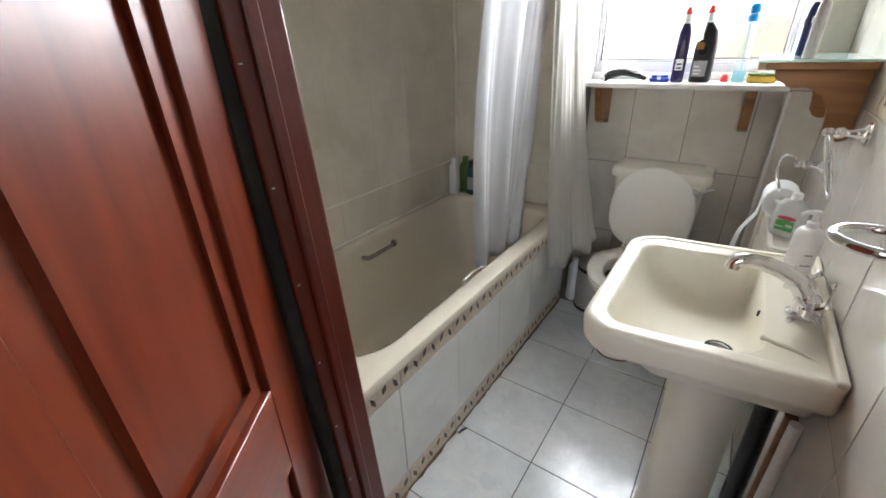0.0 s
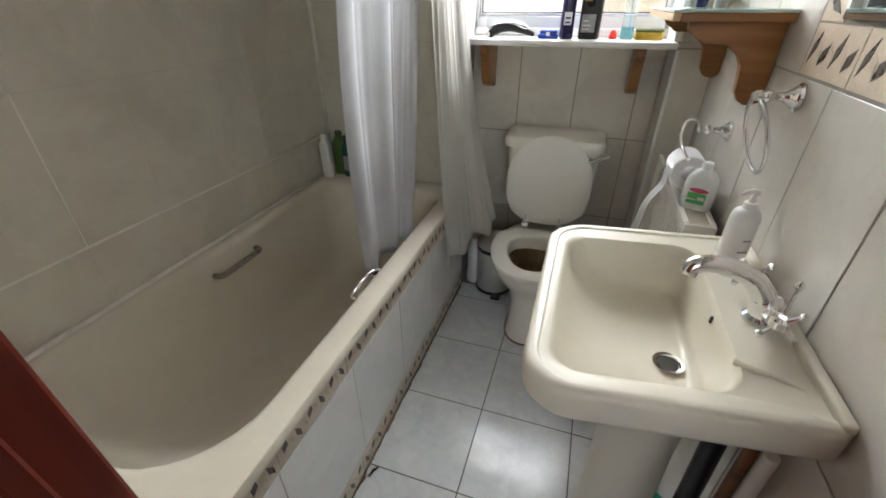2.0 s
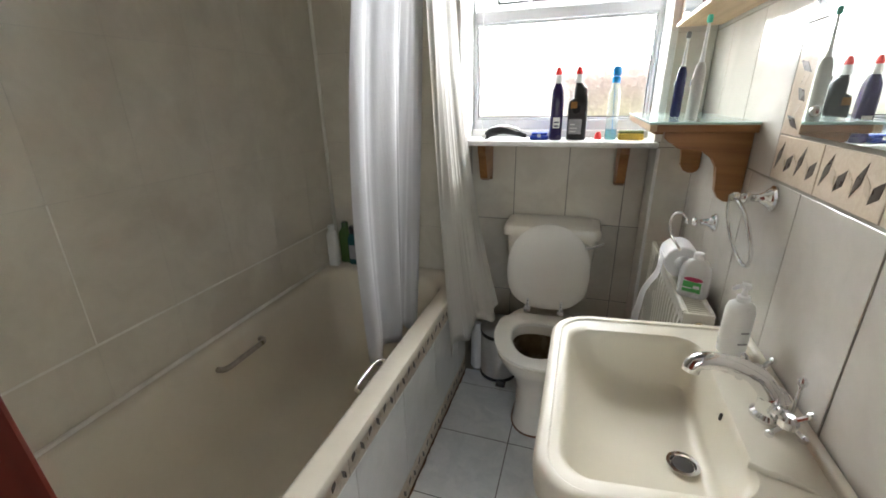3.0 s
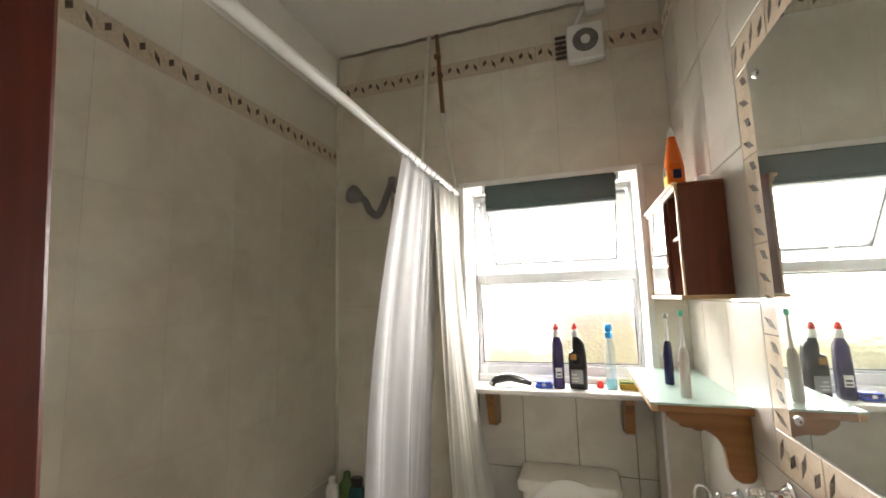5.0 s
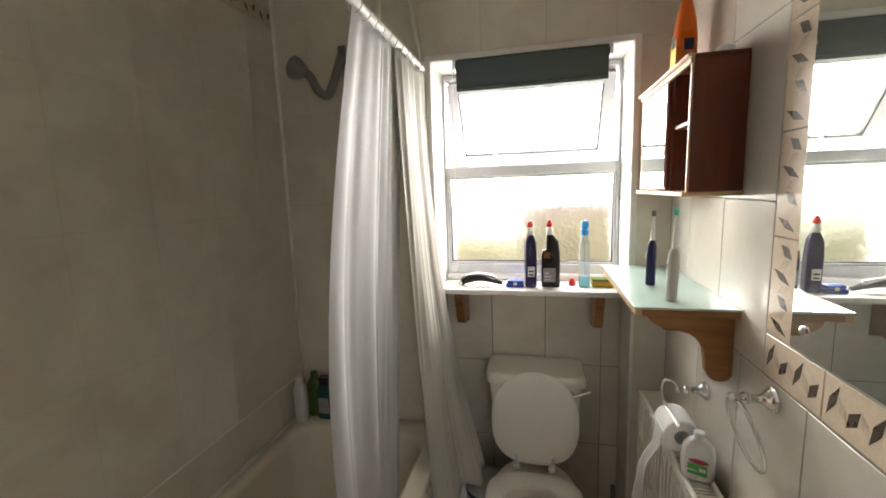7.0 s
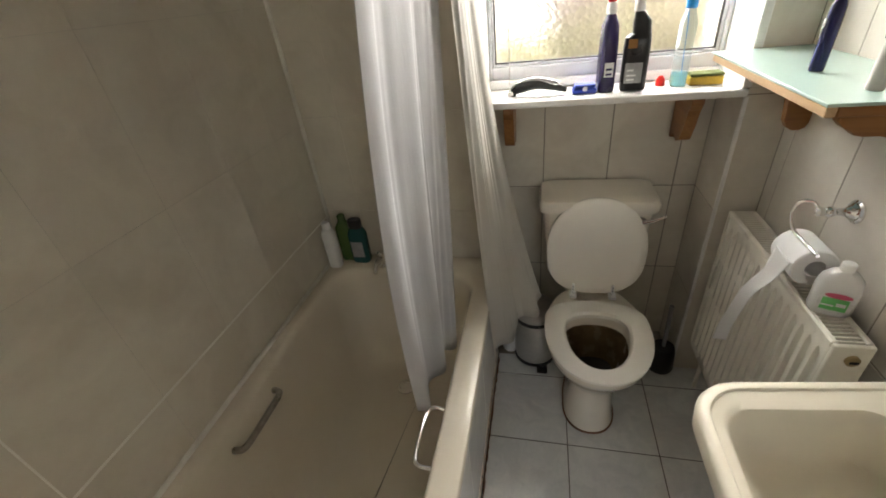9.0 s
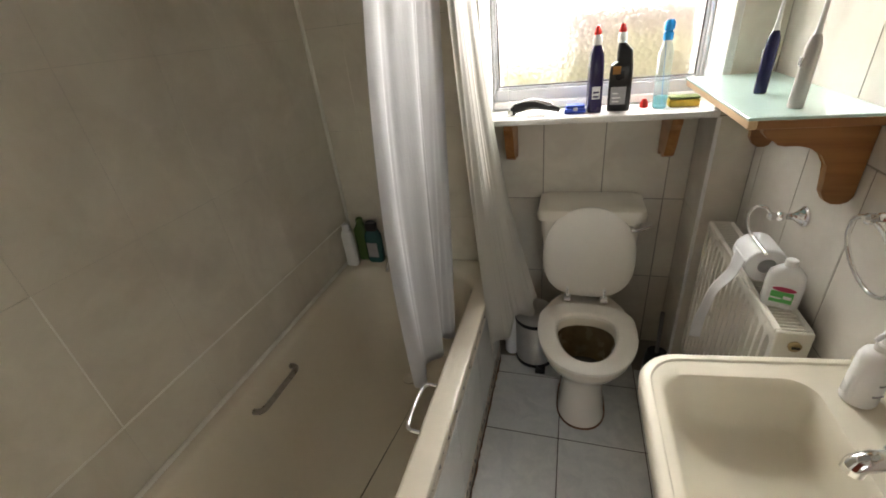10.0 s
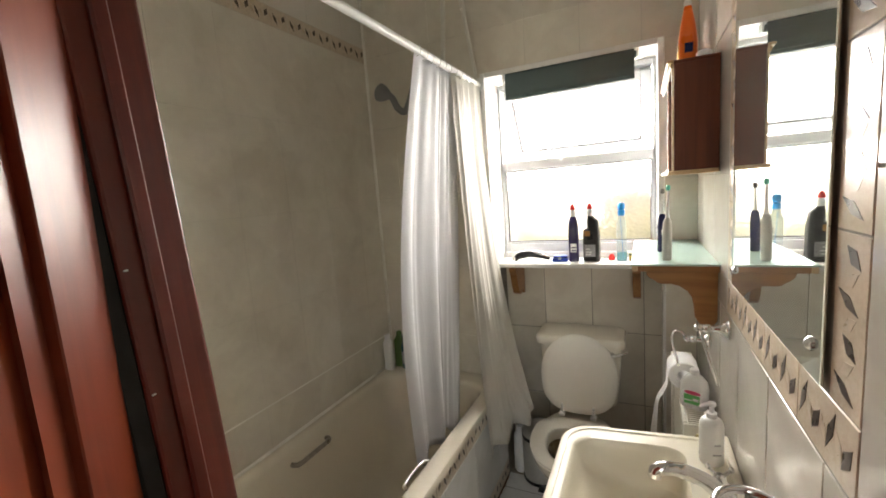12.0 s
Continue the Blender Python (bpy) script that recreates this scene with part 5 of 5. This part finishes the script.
def pump_bottle():
    d = thing("soap_dispenser", "slim white pump soap bottle on the basin ledge", "soap dispenser", pose(0.216, 1.212, 0.8012, 0, 0, 20))
    part("body", lathe(BM(), [(0.0245, 0.0), (0.026, 0.004), (0.026, 0.095), (0.022, 0.108), (0.014, 0.114)], seg=22), M_WHITEPL, d, "", True)
    part("collar", lathe(BM(), [(0.0115, 0.1145), (0.0115, 0.126), (0.006, 0.128), (0.004, 0.144)], seg=18), M_WHITEPL, d, "", True)
    b = lathe(BM(), [(0.008, 0.143), (0.009, 0.146), (0.008, 0.152)], seg=14)
    tube(b, [(0, 0, 0.148), (-0.020, -0.004, 0.149), (-0.030, -0.006, 0.145)], [0.0055, 0.0045, 0.0035], 10)
    part("pump_head", b, M_WHITEPL, d, "", True)
    part("label_print", bx(-0.009, -0.0268, 0.03, 0.009, -0.0245, 0.033), M_LABEL, d)
    part("label_print", bx(-0.007, -0.0268, 0.055, 0.007, -0.0245, 0.058), M_LABEL, d)
    return d


pump_bottle()
d = thing("cleaning_spray", "orange cleaner bottle with white cap on top of the cabinet", "bottle", pose(0.212, 1.790, 1.8225, 0, 0, 0))
part("body", loft([(0.024, 0.034, 0.02, 0.0, 0, 0), (0.027, 0.037, 0.02, 0.006, 0, 0), (0.027, 0.037, 0.02, 0.11, 0, 0), (0.022, 0.028, 0.018, 0.16, 0, 0), (0.014, 0.017, 0.013, 0.205, 0, 0), (0.011, 0.012, 0.011, 0.222, 0, 0)]), M_ORANGE, d, "", True)
part("cap", lathe(BM(), [(0.012, 0.222), (0.012, 0.236), (0.007, 0.246), (0.004, 0.256)], seg=16), M_WHITEPL, d, "", True)
part("label", bx(-0.0285, -0.025, 0.02, -0.0272, 0.025, 0.10), M_YELLOW, d, "yellow printed label")
part("label_mark", bx(-0.0295, -0.014, 0.085, -0.0286, 0.012, 0.115), M_NAVY, d, "dark blue label mark")
part("label_mark", bx(-0.012, -0.0385, 0.07, 0.012, -0.0372, 0.10), M_NAVY, d, "dark blue label mark")
b = lathe(BM(), [(0.018, 0.0), (0.020, 0.004), (0.020, 0.018), (0.012, 0.024)], 0.235, 1.570, 1.8225, 20)
solid("cream_jar", b, M_WHITEPL, "small white cream jar on top of the cabinet", "jar", True)


# ---- things on the window sill ----
SZ = SILL + 0.0005


def clippers():
    d = thing("hair_clippers", "black and silver hair clippers lying on the sill", "clippers", pose(-0.42, 2.105, SZ, 0, 0, -3))
    path = smooth_path([(-0.085, 0, 0.014), (-0.055, 0, 0.028), (-0.01, 0, 0.036), (0.04, 0, 0.026), (0.085, 0, 0.012)], 5)
    part("body", tube(BM(), path, [0.012, 0.014, 0.016, 0.017, 0.018, 0.019, 0.019, 0.0185, 0.018, 0.018, 0.0175, 0.017, 0.016, 0.015, 0.014, 0.013, 0.012, 0.011, 0.010, 0.009, 0.008], 14), M_BLACK, d, "", True)
    part("top_trim", tube(BM(), [p + Vector((0, -0.003, 0.011)) for p in path[3:18]], [0.005] + [0.010] * 13 + [0.005], 10), M_SILVER, d, "silver top trim", True)
    part("blade", bx(-0.098, -0.020, 0.004, -0.080, 0.020, 0.018, 0.002), M_STEEL, d, "steel comb blade")
    part("rest", bx(-0.088, -0.012, 0.0, -0.072, 0.012, 0.012, 0.002), M_BLACK, d)
    return d


clippers()
d = thing("blue_case", "small blue plastic case on the sill", "case", pose(-0.283, 2.10, SZ))
part("base", bx(-0.036, -0.022, 0.0, 0.036, 0.022, 0.016, 0.005, 2), M_BLUE, d)
part("lid", bx(-0.030, -0.019, 0.0165, 0.032, 0.019, 0.028, 0.005, 2), M_BLUE, d)
part("clasp", bx(-0.006, -0.0245, 0.010, 0.008, -0.0222, 0.022, 0.001), M_LABELW, d)


def cleaner(name, label, x, y, w, t, mat_, rows, cap_dx, rot, extra):
    d = thing(name, label, "bottle", pose(x, y, SZ, 0, 0, rot))
    part("body", loft(rows), mat_, d, "", True)
    zt = rows[-1][3]
    part("collar", lathe(BM(), [(0.0135, 0.0), (0.0150, 0.006), (0.0135, 0.024), (0.010, 0.030)], cap_dx, 0, zt, 18), M_WHITEPL, d, "white neck collar", True)
    part("nozzle_cap", lathe(BM(), [(0.0105, 0.030), (0.012, 0.034), (0.0115, 0.040), (0.007, 0.052), (0.004, 0.056)], cap_dx - 0.001, 0, zt, 16), M_RED, d, "red nozzle cap", True)
    for nm, bb, m_, lb in extra:
        part(nm, bx(*bb), m_, d, lb)
    return d


cleaner("toilet_cleaner", "dark purple toilet cleaner bottle with red cap on the sill", -0.222, 2.112, 0.02, 0.03, M_PURPLE,
        [(0.021, 0.030, 0.014, 0.0, 0, 0), (0.023, 0.032, 0.015, 0.006, 0, 0), (0.023, 0.032, 0.015, 0.13, 0, 0), (0.021, 0.028, 0.015, 0.18, 0, 0), (0.014, 0.016, 0.012, 0.205, 0, 0), (0.012, 0.012, 0.011, 0.210, 0, 0)], 0.0, 8,
        [("label", (-0.014, -0.0335, 0.045, 0.012, -0.0322, 0.085), M_LABELW, "pale printed label"), ("label_print", (-0.010, -0.0345, 0.05, 0.008, -0.0336, 0.056), M_PURPLE, ""), ("label_print", (-0.010, -0.0345, 0.064, 0.008, -0.0336, 0.070), M_PURPLE, "")])
cleaner("toilet_cleaner", "black toilet cleaner bottle with red cap and grey label", -0.142, 2.118, 0.03, 0.03, M_BLACK,
        [(0.034, 0.026, 0.014, 0.0, 0, 0), (0.036, 0.028, 0.015, 0.006, 0, 0), (0.036, 0.028, 0.015, 0.12, 0, 0), (0.034, 0.027, 0.015, 0.145, 0.001, 0), (0.025, 0.022, 0.014, 0.155, 0.008, 0), (0.024, 0.020, 0.014, 0.185, 0.006, 0), (0.014, 0.014, 0.012, 0.206, -0.002, 0), (0.012, 0.012, 0.011, 0.210, -0.004, 0)], -0.005, -4,
        [("label", (-0.028, -0.0295, 0.022, 0.020, -0.0282, 0.078), M_LABEL, "grey printed label"), ("label_print", (-0.022, -0.0305, 0.03, 0.0, -0.0296, 0.034), M_LABELW, ""), ("label_print", (-0.022, -0.0305, 0.042, 0.004, -0.0296, 0.046), M_LABELW, ""),
         ("label_print", (-0.022, -0.0305, 0.056, -0.004, -0.0296, 0.060), M_LABELW, ""), ("label_mark", (-0.026, -0.0295, 0.118, -0.002, -0.0282, 0.142), mat("amber_print", (0.35, 0.16, 0.03), 0.4), "amber label mark")])
b = lathe(BM(), [(0.013, 0.0), (0.014, 0.004), (0.012, 0.018), (0.006, 0.028)], -0.058, 2.135, SZ, 16)
solid("red_cap", b, M_RED, "loose red bottle cap on the sill", "cap", True)


def blue_spray():
    d = thing("spray_bottle", "clear spray bottle with blue liquid and blue cap on the sill", "bottle", pose(-0.014, 2.118, SZ, 0, 0, 0))
    body = part("body", loft([(0.019, 0.019, 0.012, 0.0, 0, 0), (0.021, 0.021, 0.013, 0.005, 0, 0), (0.021, 0.021, 0.013, 0.17, 0, 0), (0.014, 0.014, 0.012, 0.195, 0, 0), (0.012, 0.012, 0.011, 0.205, 0, 0)]), M_CLEAR, d, "clear plastic body", True)
    part("liquid", loft([(0.0185, 0.0185, 0.011, 0.003, 0, 0), (0.0185, 0.0185, 0.011, 0.040, 0, 0)]), M_AQUA, body, "aqua blue liquid", True)
    part("dip_tube", tube(BM(), [(0.006, 0.0, 0.01), (-0.004, 0.0, 0.20)], 0.0012, 8), M_CYAN, body, "", True)
    part("collar", lathe(BM(), [(0.015, 0.205), (0.015, 0.226), (0.010, 0.230)], seg=18), M_CYAN, d, "blue screw collar", True)
    part("overcap", lathe(BM(), [(0.011, 0.231), (0.015, 0.234), (0.016, 0.252), (0.010, 0.262)], seg=18), M_CYAN, d, "blue spray cap", True)
    return d


blue_spray()
d = thing("sponge", "yellow washing-up sponge with a green scouring face on the sill", "sponge", pose(0.060, 2.128, SZ))
part("foam", bx(-0.045, -0.025, 0.0, 0.045, 0.025, 0.024, 0.005, 2), M_SPONGE, d)
part("scourer", bx(-0.045, -0.025, 0.0245, 0.045, 0.025, 0.033, 0.003), M_SCOUR, d)

# ---- bottles on the far bath corner ----
d = thing("shampoo_tube", "white upright shampoo bottle on the bath corner", "bottle", pose(-1.216, 1.952, BZ + 0.0015))
part("body", loft([(0.024, 0.018, 0.012, 0.0, 0, 0), (0.026, 0.020, 0.014, 0.005, 0, 0), (0.026, 0.020, 0.014, 0.15, 0, 0), (0.020, 0.017, 0.013, 0.17, 0, 0)]), M_WHITEPL, d, "", True)
part("cap", lathe(BM(), [(0.016, 0.1705), (0.016, 0.198), (0.013, 0.202)], seg=18), M_WHITEPL, d, "", True)
d = thing("shower_gel", "teal shower gel bottle with black cap on the bath corner", "bottle", pose(-1.118, 1.998, BZ + 0.0015))
part("body", loft([(0.034, 0.022, 0.016, 0.0, 0, 0), (0.037, 0.025, 0.018, 0.006, 0, 0), (0.037, 0.025, 0.018, 0.13, 0, 0), (0.026, 0.018, 0.014, 0.155, 0, 0)]), M_TEAL, d, "", True)
part("cap", loft([(0.026, 0.018, 0.014, 0.1555, 0, 0), (0.027, 0.019, 0.015, 0.185, 0, 0), (0.024, 0.017, 0.014, 0.192, 0, 0)]), M_BLACK, d, "black flip cap", True)
part("label", bx(-0.024, -0.0265, 0.03, 0.024, -0.0252, 0.10), M_LABEL, d)
d = thing("shampoo_bottle", "green shampoo bottle on the bath corner", "bottle", pose(-1.178, 2.012, BZ + 0.0015))
part("body", loft([(0.030, 0.020, 0.014, 0.0, 0, 0), (0.032, 0.022, 0.016, 0.006, 0, 0), (0.032, 0.022, 0.016, 0.15, 0, 0), (0.018, 0.014, 0.012, 0.175, 0, 0)]), M_GREENB, d, "", True)
part("cap", lathe(BM(), [(0.016, 0.1755), (0.016, 0.20), (0.013, 0.204)], seg=18), M_GREENB, d, "", True)


d = thing("hair_clip", "small dark hair clip on the floor by the bath side", "hair clip", pose(-0.552, 0.985, 0.0012, 0, 0, 70))
part("arm", tube(BM(), [(-0.018, 0, 0.005), (0.0, 0.002, 0.009), (0.020, 0.001, 0.004)], [0.003, 0.005, 0.003], 8), M_BLACK, d, "", True)
part("spring", tube(BM(), [(-0.016, -0.004, 0.006), (-0.016, 0.006, 0.006)], 0.004, 8), M_STEEL, d, "", True)


# ---- outside the window ----
# ground below the view, coloured pale to bounce light onto the ceiling
ground = solid("ground", bx(-400, 2.46, -0.4, 400, 800, -0.25), M_BOUNCE_GROUND, "pale ground outside the window, out of view, bouncing light inside", "ground", kind="structure")


def shed():
    d = thing("brick_outbuilding", "red brick outbuilding with a pitched roof beyond the window", "building")
    part("wall", bx(-0.4, 5.2, -0.25, 3.2, 8.0, 1.55), M_BRICK, d)
    b = BM()
    for v in ((-0.6, 5.0, 1.55), (3.4, 5.0, 1.55), (3.4, 6.6, 2.3), (-0.6, 6.6, 2.3), (-0.6, 8.2, 1.55), (3.4, 8.2, 1.55)):
        b.verts.new(v)
    b.verts.ensure_lookup_table()
    v = b.verts
    for f in ((0, 1, 2, 3), (3, 2, 5, 4), (0, 3, 4), (1, 5, 2), (0, 4, 5, 1)):
        b.faces.new([v[i] for i in f])
    part("roof", b, mat("roof_tile_far", (0.45, 0.34, 0.29), 0.85, var=0.2, scale=8), d)
    return d


def hedge():
    r = random.Random(11)
    vs, fs = [], []
    for _ in range(5200):
        x = r.uniform(-6, -0.2) if r.random() < 0.75 else r.uniform(-0.2, 4)
        top = 1.16 + 0.08 * math.sin(x * 2.1) + 0.05 * math.sin(x * 5.3 + 1)
        z = -0.25 + (top + 0.25) * r.random() ** 0.6
        y = 4.4 + r.uniform(-0.35, 0.35)
        a, t, s = r.random() * 6.28, r.uniform(-0.9, 0.9), r.uniform(0.05, 0.10)
        u = Vector((math.cos(a), math.sin(a) * math.cos(t), math.sin(t))) * s
        w = u.cross(Vector((0.3, -0.8, 0.5))).normalized() * s * 0.5
        c = Vector((x, y, z))
        n = len(vs)
        vs += [c - u, c + w, c + u, c - w]
        fs.append((n, n + 1, n + 2, n + 3))
    me = bpy.data.meshes.new("hedge")
    me.from_pydata([tuple(v) for v in vs], [], fs)
    me.materials.append(M_HEDGE)
    return tagged(new("hedge", me), "untrimmed green and yellowish garden hedge outside", "hedge", kind="stuff")


shed()
hedge()


# ---- tiles ----
CACHE = {}


def tile_mesh(w, h, material, key, th=0.007, bev=0.0011):
    k = (round(w, 3), round(h, 3), key, bev)
    if k not in CACHE:
        CACHE[k] = mesh_of(bx(-w / 2, -h / 2, -th, w / 2, h / 2, 0.0, bev), "tile", material)
    return CACHE[k]


AX = {"left": lambda u, v: Matrix(((0, 0, 1, XL), (1, 0, 0, u), (0, 1, 0, v), (0, 0, 0, 1))),
      "right": lambda u, v: Matrix(((0, 0, -1, XR), (-1, 0, 0, u), (0, 1, 0, v), (0, 0, 0, 1))),
      "window": lambda u, v: Matrix(((1, 0, 0, u), (0, 0, -1, YW), (0, 1, 0, v), (0, 0, 0, 1))),
      "recess": lambda u, v: Matrix(((1, 0, 0, u), (0, 0, -1, YREC), (0, 1, 0, v), (0, 0, 0, 1))),
      "return": lambda u, v: Matrix(((0, 0, -1, RX1 - 0.002), (-1, 0, 0, u), (0, 1, 0, v), (0, 0, 0, 1))),
      "panel": lambda u, v: Matrix(((0, 0, 1, -0.578), (1, 0, 0, u), (0, 1, 0, v), (0, 0, 0, 1))),
      "floor": lambda u, v: Matrix(((1, 0, 0, u), (0, 1, 0, v), (0, 0, 1, 0), (0, 0, 0, 1)))}
JIT = random.Random(21)


def lay(parent, side, rects, material, gap=0.0024, name="tile", bev=0.0011):
    for u0, v0, u1, v1 in rects:
        w, h = u1 - u0 - gap, v1 - v0 - gap
        if w < 0.008 or h < 0.008:
            continue
        o = new(name, tile_mesh(w, h, material, material.name, bev=bev))
        o.parent = parent
        o.matrix_local = AX[side]((u0 + u1) / 2, (v0 + v1) / 2) @ pose(0, 0, JIT.uniform(-0.0004, 0.0003), JIT.uniform(-0.06, 0.06), JIT.uniform(-0.06, 0.06), 0)


def cells(us, vs):
    return [(a, c, b_, d_) for a, b_ in zip(us, us[1:]) for c, d_ in zip(vs, vs[1:])]


def steps(a, b_, start, pitch):
    """Joint lines from a to b on a grid through start."""
    k = math.ceil((a - start) / pitch + 0.08)
    out = [a]
    while start + k * pitch < b_ - 0.08 * pitch:
        out.append(start + k * pitch)
        k += 1
    return out + [b_]


def border_mesh(w, h, body, flip):
    """A border tile: a sand-coloured body with slanted dark and pale lozenges let into it."""
    k = ("border", round(w, 3), round(h, 3), body.name, flip)
    if k in CACHE:
        return CACHE[k]
    b = bx(-w / 2, -h / 2, -0.007, w / 2, h / 2, 0.0, 0.0011)
    n = max(2, round(w / 0.049 / 2) * 2)
    for i in range(n):
        cx = -w / 2 + w * (i + 0.5) / n
        leaf = (i % 2 == 0) != flip
        if body is M_BORDER:
            main = (0.31, 0.105, 1, radians(24), -0.05) if leaf else (0.23, 0.135, 1, radians(-24), 0.10)
        else:
            main = (0.35, 0.095, 1, radians(-24), 0.05) if leaf else (0.26, 0.125, 1, radians(-34), -0.06)
        pale = (0.24, 0.10, 2, radians(30), -0.02)
        for (l, s, m_, ca, dy), dx in ((main, 0.0), (pale, w / n * 0.5)):
            if m_ == 2 and i == n - 1:
                continue
            pts = [(0, l * h), (s * h, 0), (0, -l * h), (-s * h, 0)]
            q = []
            for x, y in pts:
                q.append((cx + dx + x * math.cos(ca) - y * math.sin(ca), dy * h + x * math.sin(ca) + y * math.cos(ca)))
            lo = [b.verts.new((x, y, -0.001)) for x, y in q]
            hi = [b.verts.new((x, y, 0.0005 if m_ == 1 else 0.0003)) for x, y in q]
            f = b.faces.new(hi)
            f.material_index = m_
            for j_ in range(4):
                g = b.faces.new((lo[j_], lo[(j_ + 1) % 4], hi[(j_ + 1) % 4], hi[j_]))
                g.material_index = m_
    CACHE[k] = mesh_of(b, "border_tile", [body, M_INLAY, M_LEAF])
    return CACHE[k]


def border(parent, side, u0, u1, v0, v1, body, pitch=0.25, flip=False, upright=False):
    a, e = (v0, v1) if upright else (u0, u1)
    n = max(1, round((e - a) / pitch))
    for i in range(n):
        s, t = a + (e - a) * i / n, a + (e - a) * (i + 1) / n
        h = (u1 - u0) if upright else (v1 - v0)
        o = new("border_tile", border_mesh(t - s - 0.0022, h - 0.0022, body, flip))
        o.parent = parent
        uv = ((u0 + u1) / 2, (s + t) / 2) if upright else ((s + t) / 2, (v0 + v1) / 2)
        o.matrix_local = AX[side](*uv) @ pose(0, 0, JIT.uniform(-0.0004, 0.0004), 0, 0, 90 if upright else 0)


ZJ = [BZ - 0.02, 0.720, 1.092, 1.464, 1.836, 2.208]
yl = steps(YN, YW, 0.923, 0.236)
lay(wall_left, "left", cells(yl, ZJ), M_TILE, 0.0009, bev=0.0004)
border(wall_left, "left", YN, YW, 2.208, 2.285, M_BORDER)
lay(wall_left, "left", cells(yl, [2.285, 2.53]), M_TILE_TOP)
lay(wall_left, "left", [(YN, 2.53, YW, H - 0.001)], M_PAINT, 0.001)

ZW = [0.0, 0.374, 0.746, 1.118, 1.490, 1.862, 2.234, 2.557]
xw = steps(XL, XR, -0.398, 0.236)
lay(wall_window, "window", minus(cells(xw, ZW), [(WX0 - 0.006, SILL - 0.02, WX1 + 0.006, WZ1 + 0.006), (RX0, -0.1, RX1, SILL)]), M_TILE, 0.0008, bev=0.0004)
border(wall_window, "window", XL, XR, 2.557, 2.637, M_BORDER, flip=True)
lay(wall_window, "window", cells(xw, [2.637, H - 0.001]), M_TILE, 0.0008, bev=0.0004)
lay(wall_window, "recess", cells(steps(RX0, RX1, -0.398, 0.236), [0.0, 0.374, 0.746, SILL - 0.023]), M_TILE, 0.004)
lay(wall_window, "return", [(YW + 0.008, a, YREC, c) for a, c in ((0.0, 0.374), (0.374, 0.746), (0.746, SILL - 0.023))], M_TILE, 0.004)

ZR = [0.0, 0.30, 0.71, 1.130]
lay(wall_right, "right", cells(steps(YN + 0.014, YW, 0.733, 0.2505), ZR), M_TILE_R, 0.004)
ZU = [1.130, 1.49, 1.862, 2.234, 2.557]
MIRROR = (0.648, 1.130, 1.384, 2.110)
ur = [YN + 0.014, 0.648, 0.885, 1.135, 1.384, 1.620, 1.856, YW]
lay(wall_right, "right", minus(cells(ur, ZU), [MIRROR]), M_TILE_R, 0.003)
border(wall_right, "right", YN + 0.014, YW, 2.557, 2.637, M_BORDER)
lay(wall_right, "right", cells(ur, [2.637, H - 0.001]), M_TILE_R, 0.003)
border(wall_right, "right", 0.648, 1.384, 1.132, 1.220, M_BORDER_R, 0.21)
border(wall_right, "right", 0.648, 1.384, 2.026, 2.108, M_BORDER_R, 0.21)
border(wall_right, "right", 1.296, 1.384, 1.220, 2.026, M_BORDER_R, 0.2, upright=True)
border(wall_right, "right", 0.648, 0.729, 1.220, 2.026, M_BORDER_R, 0.2, upright=True)

border(bath_panel, "panel", YN + 0.01, YW - 0.004, 0.003, 0.083, M_BORDER)
border(bath_panel, "panel", YN + 0.01, YW - 0.004, 0.437, 0.511, M_BORDER, flip=True)
lay(bath_panel, "panel", cells(steps(YN + 0.01, YW - 0.004, 0.705, 0.300), [0.083, 0.437]), M_PANEL)
lay(floor, "floor", cells(steps(-0.578, XR, -0.289, 0.311), steps(0.40, YREC, 1.010, 0.3085)), M_FLOOR, 0.0035)
